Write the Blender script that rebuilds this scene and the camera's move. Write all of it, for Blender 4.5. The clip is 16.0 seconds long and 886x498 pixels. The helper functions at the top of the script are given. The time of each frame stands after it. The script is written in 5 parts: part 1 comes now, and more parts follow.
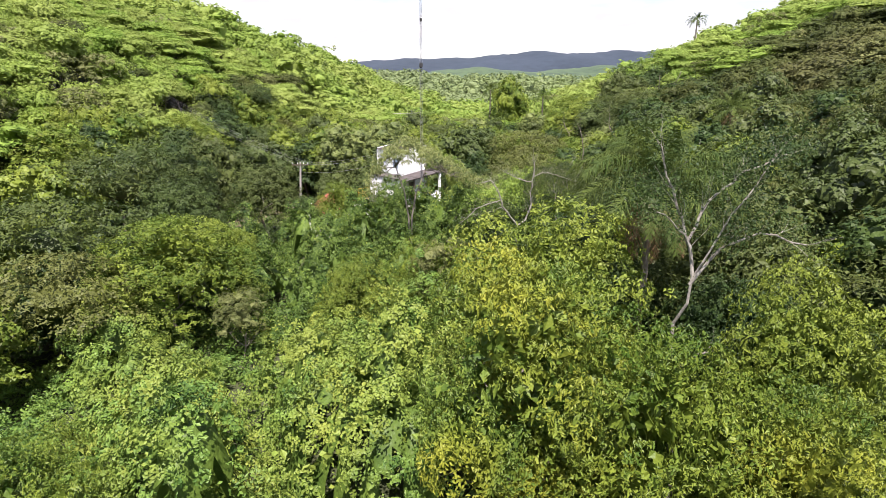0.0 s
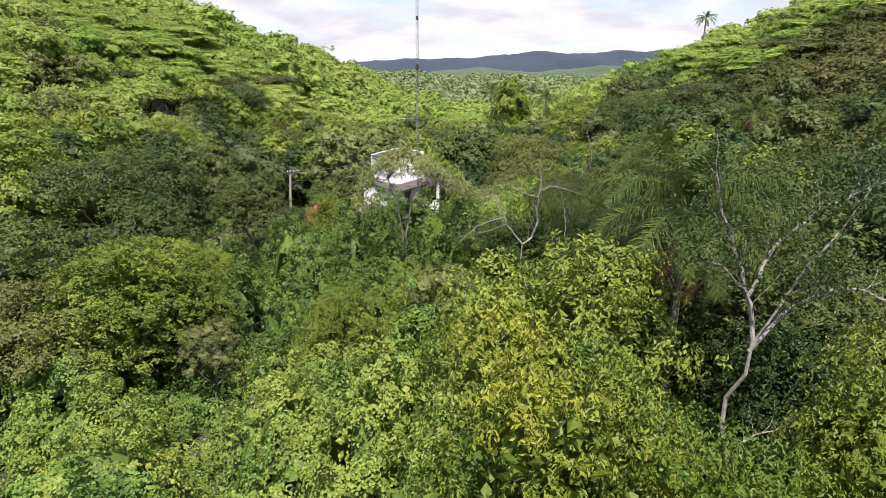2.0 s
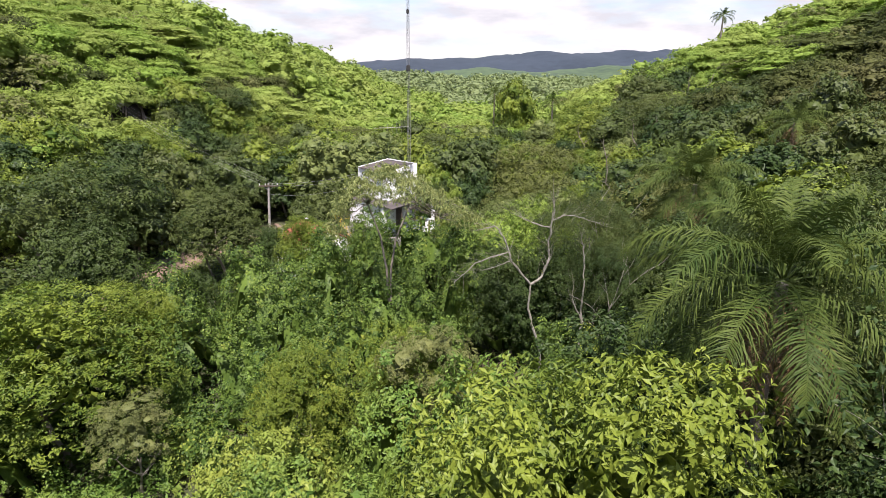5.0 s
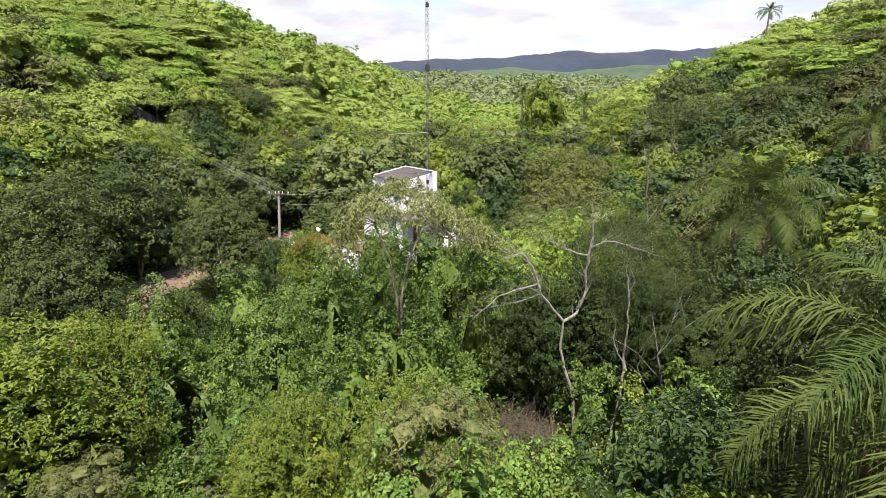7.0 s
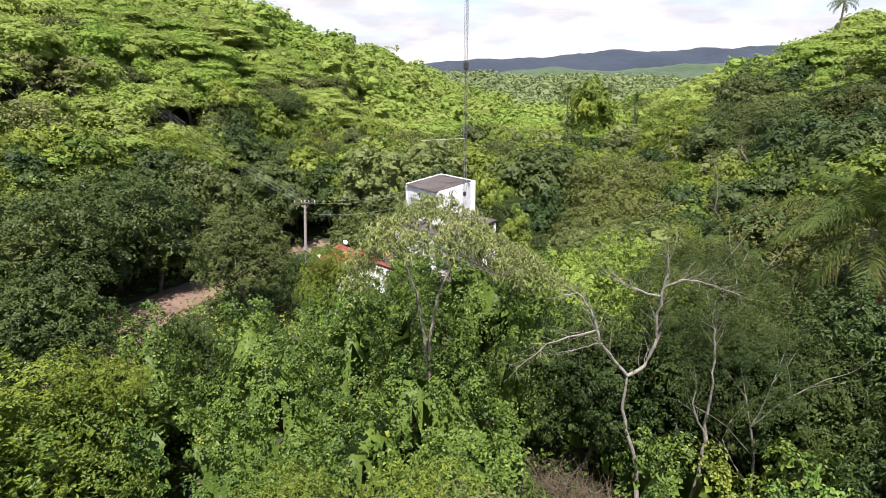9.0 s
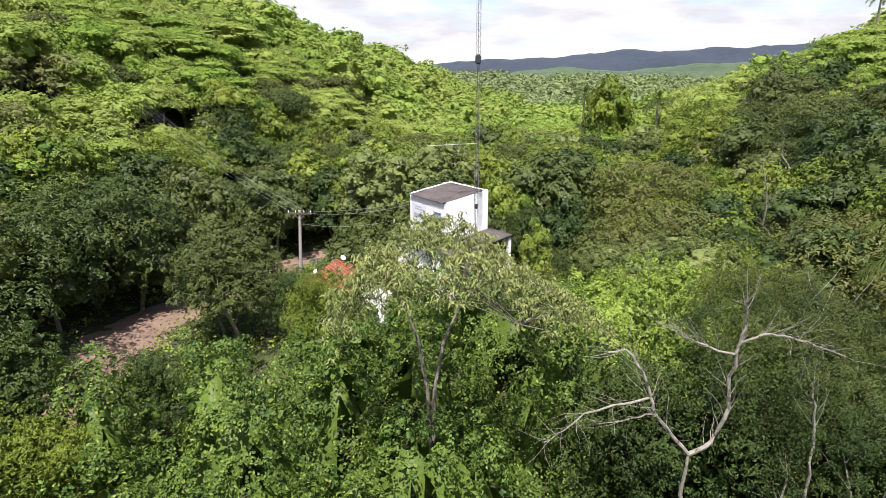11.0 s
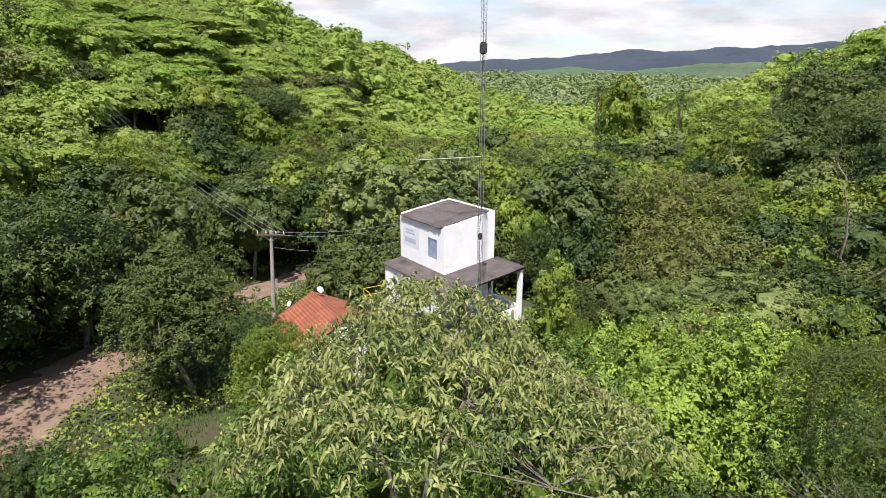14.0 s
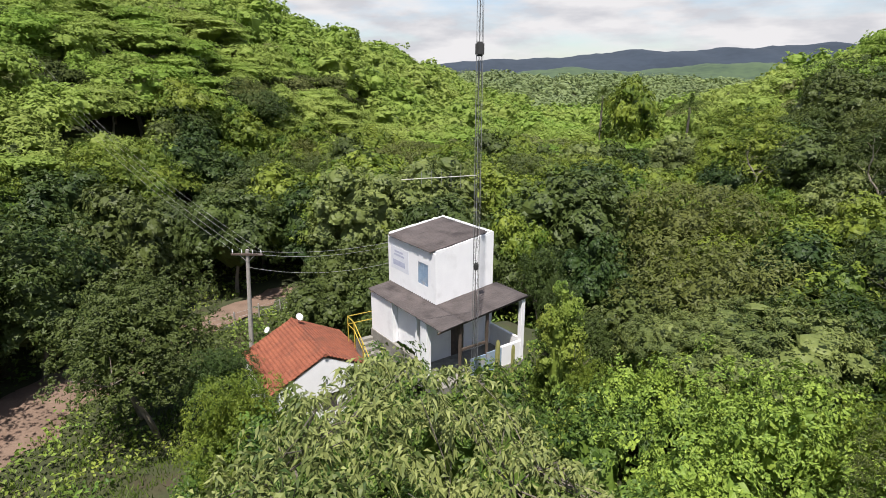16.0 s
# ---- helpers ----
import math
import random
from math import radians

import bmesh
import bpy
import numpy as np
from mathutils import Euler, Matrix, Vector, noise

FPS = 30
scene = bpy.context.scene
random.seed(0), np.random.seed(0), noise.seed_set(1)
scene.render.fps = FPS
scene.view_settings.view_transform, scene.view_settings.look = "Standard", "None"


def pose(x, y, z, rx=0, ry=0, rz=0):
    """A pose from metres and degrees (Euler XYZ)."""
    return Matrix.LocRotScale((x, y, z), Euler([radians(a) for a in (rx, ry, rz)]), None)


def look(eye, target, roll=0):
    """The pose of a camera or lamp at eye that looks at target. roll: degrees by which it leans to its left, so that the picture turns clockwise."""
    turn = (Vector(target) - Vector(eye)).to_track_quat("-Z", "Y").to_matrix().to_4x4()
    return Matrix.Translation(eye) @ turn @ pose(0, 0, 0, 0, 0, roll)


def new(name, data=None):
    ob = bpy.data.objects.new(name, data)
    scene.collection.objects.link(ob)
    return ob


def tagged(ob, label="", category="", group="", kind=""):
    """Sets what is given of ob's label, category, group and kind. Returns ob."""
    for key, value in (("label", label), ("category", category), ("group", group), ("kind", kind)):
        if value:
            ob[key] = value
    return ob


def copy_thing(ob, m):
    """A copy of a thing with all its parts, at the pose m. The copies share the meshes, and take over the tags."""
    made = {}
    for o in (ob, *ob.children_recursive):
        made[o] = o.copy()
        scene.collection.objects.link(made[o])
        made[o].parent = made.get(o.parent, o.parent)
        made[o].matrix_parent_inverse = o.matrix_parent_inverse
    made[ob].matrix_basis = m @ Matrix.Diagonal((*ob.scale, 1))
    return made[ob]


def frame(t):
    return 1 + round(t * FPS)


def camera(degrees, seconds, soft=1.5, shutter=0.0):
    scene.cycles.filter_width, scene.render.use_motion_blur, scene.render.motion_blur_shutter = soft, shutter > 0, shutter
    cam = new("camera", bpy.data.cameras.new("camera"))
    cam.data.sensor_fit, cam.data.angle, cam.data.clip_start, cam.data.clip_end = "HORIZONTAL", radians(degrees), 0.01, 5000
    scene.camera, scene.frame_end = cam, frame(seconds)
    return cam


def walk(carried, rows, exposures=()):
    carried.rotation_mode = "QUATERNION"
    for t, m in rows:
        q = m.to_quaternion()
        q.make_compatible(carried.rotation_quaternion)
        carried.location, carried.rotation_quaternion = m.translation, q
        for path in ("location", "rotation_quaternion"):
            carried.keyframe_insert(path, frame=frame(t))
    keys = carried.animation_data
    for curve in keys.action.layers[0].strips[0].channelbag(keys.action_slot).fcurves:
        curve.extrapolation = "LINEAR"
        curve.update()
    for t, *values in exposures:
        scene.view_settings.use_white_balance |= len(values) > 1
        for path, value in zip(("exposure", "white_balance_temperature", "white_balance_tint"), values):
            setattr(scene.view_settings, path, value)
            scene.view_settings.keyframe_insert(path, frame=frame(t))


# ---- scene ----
cam = camera(76.1, 16.0, 0.8)
PATH = [
    (0.0, (2.962, -63.007, 12.734), (2.34, -24.68, 1.35), 0.4),
    (1.0, (3.028, -61.009, 12.839), (2.35, -22.66, 1.48), 0.4),
    (2.0, (3.127, -58.881, 12.971), (2.45, -20.53, 1.59), 0.4),
    (3.0, (3.222, -56.464, 13.107), (2.49, -18.11, 1.73), 0.4),
    (4.0, (3.381, -54.075, 13.167), (2.59, -15.75, 1.79), 0.4),
    (6.5, (3.854, -48.479, 13.276), (1.96, -10.18, 1.90), 0.3),
    (7.5, (3.830, -46.076, 13.273), (0.21, -7.89, 1.89), 0.2),
    (8.0, (3.749, -44.925, 13.262), (-0.71, -6.84, 1.90), 0.0),
    (9.0, (3.572, -42.580, 13.235), (-1.84, -4.61, 1.86), -0.0),
    (11.5, (2.806, -36.584, 12.942), (-3.35, 1.27, 1.62), -0.2),
    (12.5, (2.533, -34.131, 12.838), (-3.73, 3.73, 1.54), -0.2),
    (13.5, (2.319, -31.751, 12.810), (-4.02, 6.09, 1.49), -0.1),
    (14.5, (2.172, -29.684, 12.870), (-4.21, 8.15, 1.53), -0.1),
    (16.0, (2.037, -27.007, 13.059), (-4.37, 10.80, 1.72), 0.0),
]
walk(cam, [(t, look(eye, target, roll)) for t, eye, target, roll in PATH],
     exposures=[(t, e, 6500, k) for t, e, k in ((0.0, 1.25, 20), (0.25, 1.1, 20), (0.5, 0.95, 20), (4.0, 0.96, 20), (6.5, 1.04, 19), (9.0, 1.04, 18), (12.5, 0.96, 16), (14.0, 0.86, 15), (16.0, 0.64, 13))])

# ---- world, sun, exposure ----
SUN_AZ, SUN_EL = radians(177), radians(65)      # clockwise from +Y
world = bpy.data.worlds.new("sky")
scene.world = world
world.use_nodes = True
wn, wl = world.node_tree.nodes, world.node_tree.links
wn.clear()
w_out = wn.new("ShaderNodeOutputWorld")
w_bg = wn.new("ShaderNodeBackground")
w_sky = wn.new("ShaderNodeTexSky")
w_sky.sky_type, w_sky.sun_disc = "NISHITA", False
w_sky.sun_elevation, w_sky.sun_rotation = SUN_EL, SUN_AZ
w_tc = wn.new("ShaderNodeTexCoord")
w_map = wn.new("ShaderNodeMapping")
w_map.inputs["Scale"].default_value = (1.6, 1.6, 6.0)
w_noise = wn.new("ShaderNodeTexNoise")
w_noise.inputs["Scale"].default_value = 2.6
w_noise.inputs["Detail"].default_value = 7
w_noise.inputs["Roughness"].default_value = 0.55
w_ramp = wn.new("ShaderNodeValToRGB")
w_ramp.color_ramp.elements[0].position, w_ramp.color_ramp.elements[1].position = 0.33, 0.52
w_mix = wn.new("ShaderNodeMix")
w_mix.data_type = "RGBA"
wl.new(w_tc.outputs["Generated"], w_map.inputs["Vector"])
w_grey = wn.new("ShaderNodeTexNoise")
w_grey.inputs["Scale"].default_value, w_grey.inputs["Detail"].default_value = 5.5, 5
w_tone = wn.new("ShaderNodeMix")
w_tone.data_type = "RGBA"
w_tone.inputs["A"].default_value, w_tone.inputs["B"].default_value = (4.1, 4.2, 4.4, 1), (5.5, 5.5, 5.5, 1)
w_step = wn.new("ShaderNodeValToRGB")
w_step.color_ramp.elements[0].position, w_step.color_ramp.elements[1].position = 0.38, 0.58
wl.new(w_map.outputs["Vector"], w_grey.inputs["Vector"])
wl.new(w_grey.outputs["Fac"], w_step.inputs["Fac"])
wl.new(w_step.outputs["Color"], w_tone.inputs["Factor"])
wl.new(w_tone.outputs["Result"], w_mix.inputs["B"])
wl.new(w_map.outputs["Vector"], w_noise.inputs["Vector"])
wl.new(w_noise.outputs["Fac"], w_ramp.inputs["Fac"])
w_sep = wn.new("ShaderNodeSeparateXYZ")
w_high = wn.new("ShaderNodeMapRange")
w_high.interpolation_type = "SMOOTHSTEP"
for key, value in (("From Min", 0.12), ("From Max", 0.5), ("To Min", 1.0), ("To Max", 0.22)):
    w_high.inputs[key].default_value = value
w_mul = wn.new("ShaderNodeMath")
w_mul.operation = "MULTIPLY"
wl.new(w_tc.outputs["Generated"], w_sep.inputs[0])
wl.new(w_sep.outputs["Z"], w_high.inputs["Value"])
wl.new(w_ramp.outputs["Color"], w_mul.inputs[0])
wl.new(w_high.outputs["Result"], w_mul.inputs[1])
wl.new(w_mul.outputs[0], w_mix.inputs["Factor"])
wl.new(w_sky.outputs["Color"], w_mix.inputs["A"])
wl.new(w_mix.outputs["Result"], w_bg.inputs["Color"])
w_bg.inputs["Strength"].default_value = 0.1
wl.new(w_bg.outputs["Background"], w_out.inputs["Surface"])

sun = new("sun", bpy.data.lights.new("sun", "SUN"))
sun.data.energy, sun.data.angle, sun.data.color = 5.0, radians(0.6), (1.0, 0.96, 0.89)
sun.matrix_world = look((0, 0, 0), (-math.sin(SUN_AZ) * math.cos(SUN_EL), -math.cos(SUN_AZ) * math.cos(SUN_EL), -math.sin(SUN_EL)))


# ---- materials ----
def material(name):
    m = bpy.data.materials.new(name)
    m.use_nodes = True
    m.node_tree.nodes.clear()
    return m, m.node_tree.nodes, m.node_tree.links


def surface(name, c1, c2, scale=3.0, fine=40.0, rough=0.85, bump=0.2, stain=None, metallic=0.0, stain_at=(0.55, 0.7)):
    """A surface mottled at two sizes, with fine relief and, if wanted, stains of a third colour."""
    m, n, l = material(name)
    out, bsdf = n.new("ShaderNodeOutputMaterial"), n.new("ShaderNodeBsdfPrincipled")
    tc = n.new("ShaderNodeTexCoord")
    big, small = n.new("ShaderNodeTexNoise"), n.new("ShaderNodeTexNoise")
    big.inputs["Scale"].default_value, small.inputs["Scale"].default_value = scale, fine
    big.inputs["Detail"].default_value = small.inputs["Detail"].default_value = 5
    l.new(tc.outputs["Object"], big.inputs["Vector"])
    l.new(tc.outputs["Object"], small.inputs["Vector"])
    add = n.new("ShaderNodeMath")
    add.operation = "MULTIPLY_ADD"
    add.inputs[1].default_value = 0.5
    l.new(small.outputs["Fac"], add.inputs[0])
    half = n.new("ShaderNodeMath")
    half.operation = "MULTIPLY"
    half.inputs[1].default_value = 0.5
    l.new(big.outputs["Fac"], half.inputs[0])
    l.new(half.outputs[0], add.inputs[2])
    ramp = n.new("ShaderNodeValToRGB")
    ramp.color_ramp.elements[0].position, ramp.color_ramp.elements[1].position = 0.35, 0.65
    ramp.color_ramp.elements[0].color, ramp.color_ramp.elements[1].color = (*c1, 1), (*c2, 1)
    l.new(add.outputs[0], ramp.inputs["Fac"])
    col = ramp.outputs["Color"]
    if stain:
        st = n.new("ShaderNodeTexNoise")
        st.inputs["Scale"].default_value, st.inputs["Detail"].default_value = scale * 0.6, 8
        off = n.new("ShaderNodeMapping")
        off.inputs["Location"].default_value = (7.3, 2.1, 4.4)
        l.new(tc.outputs["Object"], off.inputs["Vector"])
        l.new(off.outputs["Vector"], st.inputs["Vector"])
        sr = n.new("ShaderNodeValToRGB")
        sr.color_ramp.elements[0].position, sr.color_ramp.elements[1].position = stain_at
        l.new(st.outputs["Fac"], sr.inputs["Fac"])
        mx = n.new("ShaderNodeMix")
        mx.data_type = "RGBA"
        l.new(sr.outputs["Color"], mx.inputs["Factor"])
        l.new(col, mx.inputs["A"])
        mx.inputs["B"].default_value = (*stain, 1)
        col = mx.outputs["Result"]
    l.new(col, bsdf.inputs["Base Color"])
    bsdf.inputs["Roughness"].default_value, bsdf.inputs["Metallic"].default_value = rough, metallic
    if bump:
        b = n.new("ShaderNodeBump")
        b.inputs["Strength"].default_value, b.inputs["Distance"].default_value = bump, 0.02
        l.new(small.outputs["Fac"], b.inputs["Height"])
        l.new(b.outputs["Normal"], bsdf.inputs["Normal"])
    l.new(bsdf.outputs["BSDF"], out.inputs["Surface"])
    return m


def foliage(name, dark, light, other=None, patch=0.35, share=0.28, gloss=0.5, shine=0.25, by_object=0.5, broad_patch=None, speck=0.3, broad_scale=0.045, relief=6.0):
    """Leaves: each island its own shade, patches of shade across the crown, part of the light passing through."""
    m, n, l = material(name)
    out, bsdf = n.new("ShaderNodeOutputMaterial"), n.new("ShaderNodeBsdfPrincipled")
    geo, info = n.new("ShaderNodeNewGeometry"), n.new("ShaderNodeObjectInfo")
    noi = n.new("ShaderNodeTexNoise")
    noi.inputs["Scale"].default_value, noi.inputs["Detail"].default_value = patch, 3
    l.new(geo.outputs["Position"], noi.inputs["Vector"])
    f = n.new("ShaderNodeMath")
    f.operation = "MULTIPLY_ADD"
    f.inputs[1].default_value = speck
    l.new(geo.outputs["Random Per Island"], f.inputs[0])
    g = n.new("ShaderNodeMath")
    g.operation = "MULTIPLY_ADD"
    g.inputs[1].default_value, g.inputs[2].default_value = 1.3, -0.42
    l.new(noi.outputs["Fac"], g.inputs[0])
    l.new(g.outputs[0], f.inputs[2])
    ramp = n.new("ShaderNodeValToRGB")
    ramp.color_ramp.elements[0].position, ramp.color_ramp.elements[1].position = 0.1, 0.85
    ramp.color_ramp.elements[0].color, ramp.color_ramp.elements[1].color = (*dark, 1), (*light, 1)
    l.new(f.outputs[0], ramp.inputs["Fac"])
    col = ramp.outputs["Color"]
    if broad_patch:
        wide = n.new("ShaderNodeTexNoise")
        wide.inputs["Scale"].default_value, wide.inputs["Detail"].default_value = broad_scale, 4
        l.new(geo.outputs["Position"], wide.inputs["Vector"])
        wr = n.new("ShaderNodeValToRGB")
        wr.color_ramp.elements[0].position, wr.color_ramp.elements[1].position = 0.42, 0.66
        l.new(wide.outputs["Fac"], wr.inputs["Fac"])
        wm = n.new("ShaderNodeMix")
        wm.data_type = "RGBA"
        l.new(wr.outputs["Color"], wm.inputs["Factor"])
        l.new(col, wm.inputs["A"])
        wm.inputs["B"].default_value = (*broad_patch, 1)
        col = wm.outputs["Result"]
    if other:
        pick = n.new("ShaderNodeValToRGB")
        pick.color_ramp.elements[0].position, pick.color_ramp.elements[1].position = 0.3, 0.95
        l.new(info.outputs["Random"], pick.inputs["Fac"])
        k = n.new("ShaderNodeMath")
        k.operation = "MULTIPLY"
        k.inputs[1].default_value = by_object
        l.new(pick.outputs["Color"], k.inputs[0])
        mx = n.new("ShaderNodeMix")
        mx.data_type = "RGBA"
        l.new(k.outputs[0], mx.inputs["Factor"])
        l.new(col, mx.inputs["A"])
        mx.inputs["B"].default_value = (*other, 1)
        col = mx.outputs["Result"]
    l.new(col, bsdf.inputs["Base Color"])
    grain, lift = n.new("ShaderNodeTexNoise"), n.new("ShaderNodeBump")
    grain.inputs["Scale"].default_value, grain.inputs["Detail"].default_value = relief, 2
    lift.inputs["Strength"].default_value, lift.inputs["Distance"].default_value = 0.5, 0.5 / relief
    l.new(geo.outputs["Position"], grain.inputs["Vector"])
    l.new(grain.outputs["Fac"], lift.inputs["Height"])
    l.new(lift.outputs["Normal"], bsdf.inputs["Normal"])
    bsdf.inputs["Roughness"].default_value = gloss
    bsdf.inputs["Specular IOR Level"].default_value = shine
    tr = n.new("ShaderNodeBsdfTranslucent")
    l.new(col, tr.inputs["Color"])
    mix = n.new("ShaderNodeMixShader")
    mix.inputs["Fac"].default_value = share
    l.new(bsdf.outputs["BSDF"], mix.inputs[1])
    l.new(tr.outputs["BSDF"], mix.inputs[2])
    l.new(mix.outputs["Shader"], out.inputs["Surface"])
    return m


LEAF = foliage("broad_leaves", (0.051, 0.101, 0.0118), (0.254, 0.304, 0.0404), (0.25, 0.28, 0.042), by_object=0.2)
# Deep green of the trees, darkened further for cloud shade put into it.
LEAF_DARK = foliage("deep_green_shaded_leaves", (0.0206, 0.046, 0.0119), (0.0824, 0.125, 0.0271), (0.124, 0.14, 0.0368))
LEAF_YELLOW = foliage("yellowing_leaves", (0.052, 0.1, 0.014), (0.185, 0.25, 0.036), None, patch=0.6, broad_patch=(0.26, 0.275, 0.031), broad_scale=0.3, speck=0.4)
LEAF_PALE = foliage("pale_olive_leaves", (0.04, 0.072, 0.016), (0.27, 0.3, 0.1), None, patch=0.8, speck=0.7)
LEAF_OLIVE = foliage("olive_leaves", (0.08, 0.11, 0.03), (0.25, 0.29, 0.085), None, patch=0.5)
LEAF_DRY = foliage("dry_twiggy_leaves", (0.095, 0.115, 0.034), (0.235, 0.245, 0.085), None)
LEAF_FINE = foliage("feathery_leaves", (0.026, 0.052, 0.0115), (0.105, 0.134, 0.03), (0.165, 0.165, 0.042))
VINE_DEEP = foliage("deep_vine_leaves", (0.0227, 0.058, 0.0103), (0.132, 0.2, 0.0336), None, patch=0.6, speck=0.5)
VINE = foliage("vine_leaves", (0.0369, 0.0922, 0.018), (0.189, 0.296, 0.0517), None, patch=0.6, broad_patch=(0.25, 0.296, 0.0517), broad_scale=0.25, speck=0.45)
VINE_LIGHT = foliage("light_vine_leaves", (0.103, 0.18, 0.0303), (0.319, 0.42, 0.0672), None, patch=0.6, speck=0.45)
# Sunlit and cloud-shaded hillsides: the light is put into these two leaf colours.
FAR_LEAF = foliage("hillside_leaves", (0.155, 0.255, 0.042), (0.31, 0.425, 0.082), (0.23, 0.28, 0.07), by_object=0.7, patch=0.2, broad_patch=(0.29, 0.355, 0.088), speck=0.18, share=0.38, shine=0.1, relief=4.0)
FAR_DARK = foliage("cloud_shaded_leaves", (0.02, 0.04, 0.01), (0.068, 0.098, 0.023), (0.11, 0.125, 0.036), by_object=0.6, patch=0.2, broad_patch=(0.1, 0.104, 0.036), speck=0.2, shine=0.1, relief=4.0)
# Leaves paled and greyed: the haze of distance is put into the colour.
VALE_LEAF = foliage("vale_haze_leaves", (0.15, 0.2, 0.08), (0.28, 0.34, 0.12), None, patch=0.02, broad_patch=(0.2, 0.25, 0.11), broad_scale=0.012, speck=0.15)
FROND = foliage("palm_leaflets", (0.036, 0.066, 0.013), (0.125, 0.16, 0.034), None, patch=0.6, gloss=0.6, shine=0.15)
FROND_DRY = foliage("dead_palm_leaflets", (0.128, 0.072, 0.036), (0.288, 0.184, 0.096), None, patch=0.8, share=0.15)
BARK = surface("grey_bark", (0.128, 0.104, 0.08), (0.272, 0.24, 0.2), 6, 60, 0.95, 0.6)
# Darker copy of the bark: shade under the crown put into its colour.
BARK_SHADED = surface("shaded_bark", (0.08, 0.068, 0.052), (0.176, 0.152, 0.124), 5, 45, 0.95, 0.5)
BARK_PALE = surface("pale_bark", (0.165, 0.152, 0.128), (0.31, 0.29, 0.25), 5, 45, 0.9, 0.5, (0.16, 0.136, 0.104))
SOIL = surface("forest_floor", (0.026, 0.032, 0.011), (0.052, 0.06, 0.019), 0.7, 9, 0.95, 0.5, (0.048, 0.036, 0.02))
DIRT = surface("red_dirt_road", (0.113, 0.0736, 0.051), (0.208, 0.142, 0.104), 0.8, 14, 0.95, 0.4, (0.179, 0.113, 0.0802))
GRASS = foliage("grass_blades", (0.064, 0.112, 0.016), (0.16, 0.224, 0.04), None)
WHITE = surface("whitewashed_plaster", (0.74, 0.74, 0.75), (0.82, 0.82, 0.825), 1.6, 22, 0.9, 0.25, (0.58, 0.57, 0.57), stain_at=(0.58, 0.85))
PLINTH = surface("weathered_concrete", (0.136, 0.132, 0.112), (0.264, 0.248, 0.216), 3, 30, 0.95, 0.5, (0.096, 0.096, 0.072))
ROOFING = surface("weathered_fibre_cement", (0.048, 0.04, 0.0384), (0.1, 0.084, 0.08), 1.3, 25, 0.95, 0.4, (0.032, 0.0264, 0.0256))
CLAY = surface("clay_tile", (0.16, 0.0464, 0.0256), (0.296, 0.096, 0.0496), 2.0, 30, 0.9, 0.4, (0.16, 0.056, 0.032))
WOOD_DARK = surface("dark_timber", (0.048, 0.036, 0.028), (0.112, 0.08, 0.06), 6, 50, 0.9, 0.4)
BLUE = surface("faded_blue_paint", (0.16, 0.24, 0.336), (0.288, 0.368, 0.464), 3, 40, 0.7, 0.2, (0.336, 0.336, 0.336))
YELLOW = surface("yellow_painted_steel", (0.336, 0.24, 0.024), (0.48, 0.36, 0.048), 8, 60, 0.6, 0.1, (0.2, 0.128, 0.048))
STEEL = surface("galvanised_steel", (0.224, 0.224, 0.224), (0.368, 0.368, 0.368), 6, 80, 0.55, 0.1, metallic=0.6)
CABLE = surface("black_cable", (0.016, 0.016, 0.016), (0.036, 0.036, 0.036), 5, 60, 0.7, 0.0)
WIRE = surface("aluminium_wire", (0.24, 0.24, 0.24), (0.336, 0.336, 0.336), 5, 60, 0.6, 0.0)
CONCRETE = surface("pole_concrete", (0.24, 0.216, 0.192), (0.368, 0.344, 0.312), 4, 40, 0.9, 0.3, (0.24, 0.224, 0.2))
DISH = surface("white_enamel", (0.602, 0.602, 0.602), (0.688, 0.688, 0.688), 4, 40, 0.45, 0.0)
CACTUS = surface("cactus_skin", (0.176, 0.184, 0.056), (0.288, 0.272, 0.096), 4, 30, 0.7, 0.3)
DARK_IN = surface("dim_interior", (0.032, 0.028, 0.024), (0.056, 0.048, 0.044), 3, 20, 0.9, 0.1)
# Cloud shade put into both ridge colours; far one also tinted distance blue.
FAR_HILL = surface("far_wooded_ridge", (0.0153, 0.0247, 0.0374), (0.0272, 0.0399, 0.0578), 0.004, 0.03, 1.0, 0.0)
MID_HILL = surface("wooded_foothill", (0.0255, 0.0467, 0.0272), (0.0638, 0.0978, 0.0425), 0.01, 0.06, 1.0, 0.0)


# ---- mesh helpers ----
def link_mesh(name, verts, faces, mat, parent=None, smooth=False):
    """A mesh from arrays: verts (n, 3) and faces (m, 3 or 4)."""
    verts, faces = np.asarray(verts, np.float32), np.asarray(faces, np.int32)
    me = bpy.data.meshes.new(name)
    me.vertices.add(len(verts))
    me.vertices.foreach_set("co", verts.ravel())
    k = faces.shape[1]
    me.loops.add(faces.size)
    me.loops.foreach_set("vertex_index", faces.ravel())
    me.polygons.add(len(faces))
    me.polygons.foreach_set("loop_start", np.arange(0, faces.size, k, dtype=np.int32))
    me.polygons.foreach_set("use_smooth", np.full(len(faces), smooth))
    me.update(calc_edges=True)
    me.materials.append(mat)
    ob = new(name, me)
    if parent:
        ob.parent = parent
    return ob


def part(name, bm, mat, parent, label=""):
    """A bmesh as one mesh object under a thing or a part."""
    me = bpy.data.meshes.new(name)
    bmesh.ops.recalc_face_normals(bm, faces=bm.faces)
    bm.to_mesh(me)
    bm.free()
    me.materials.append(mat)
    ob = new(name, me)
    ob.parent = parent
    if label:
        ob["label"] = label
    return ob


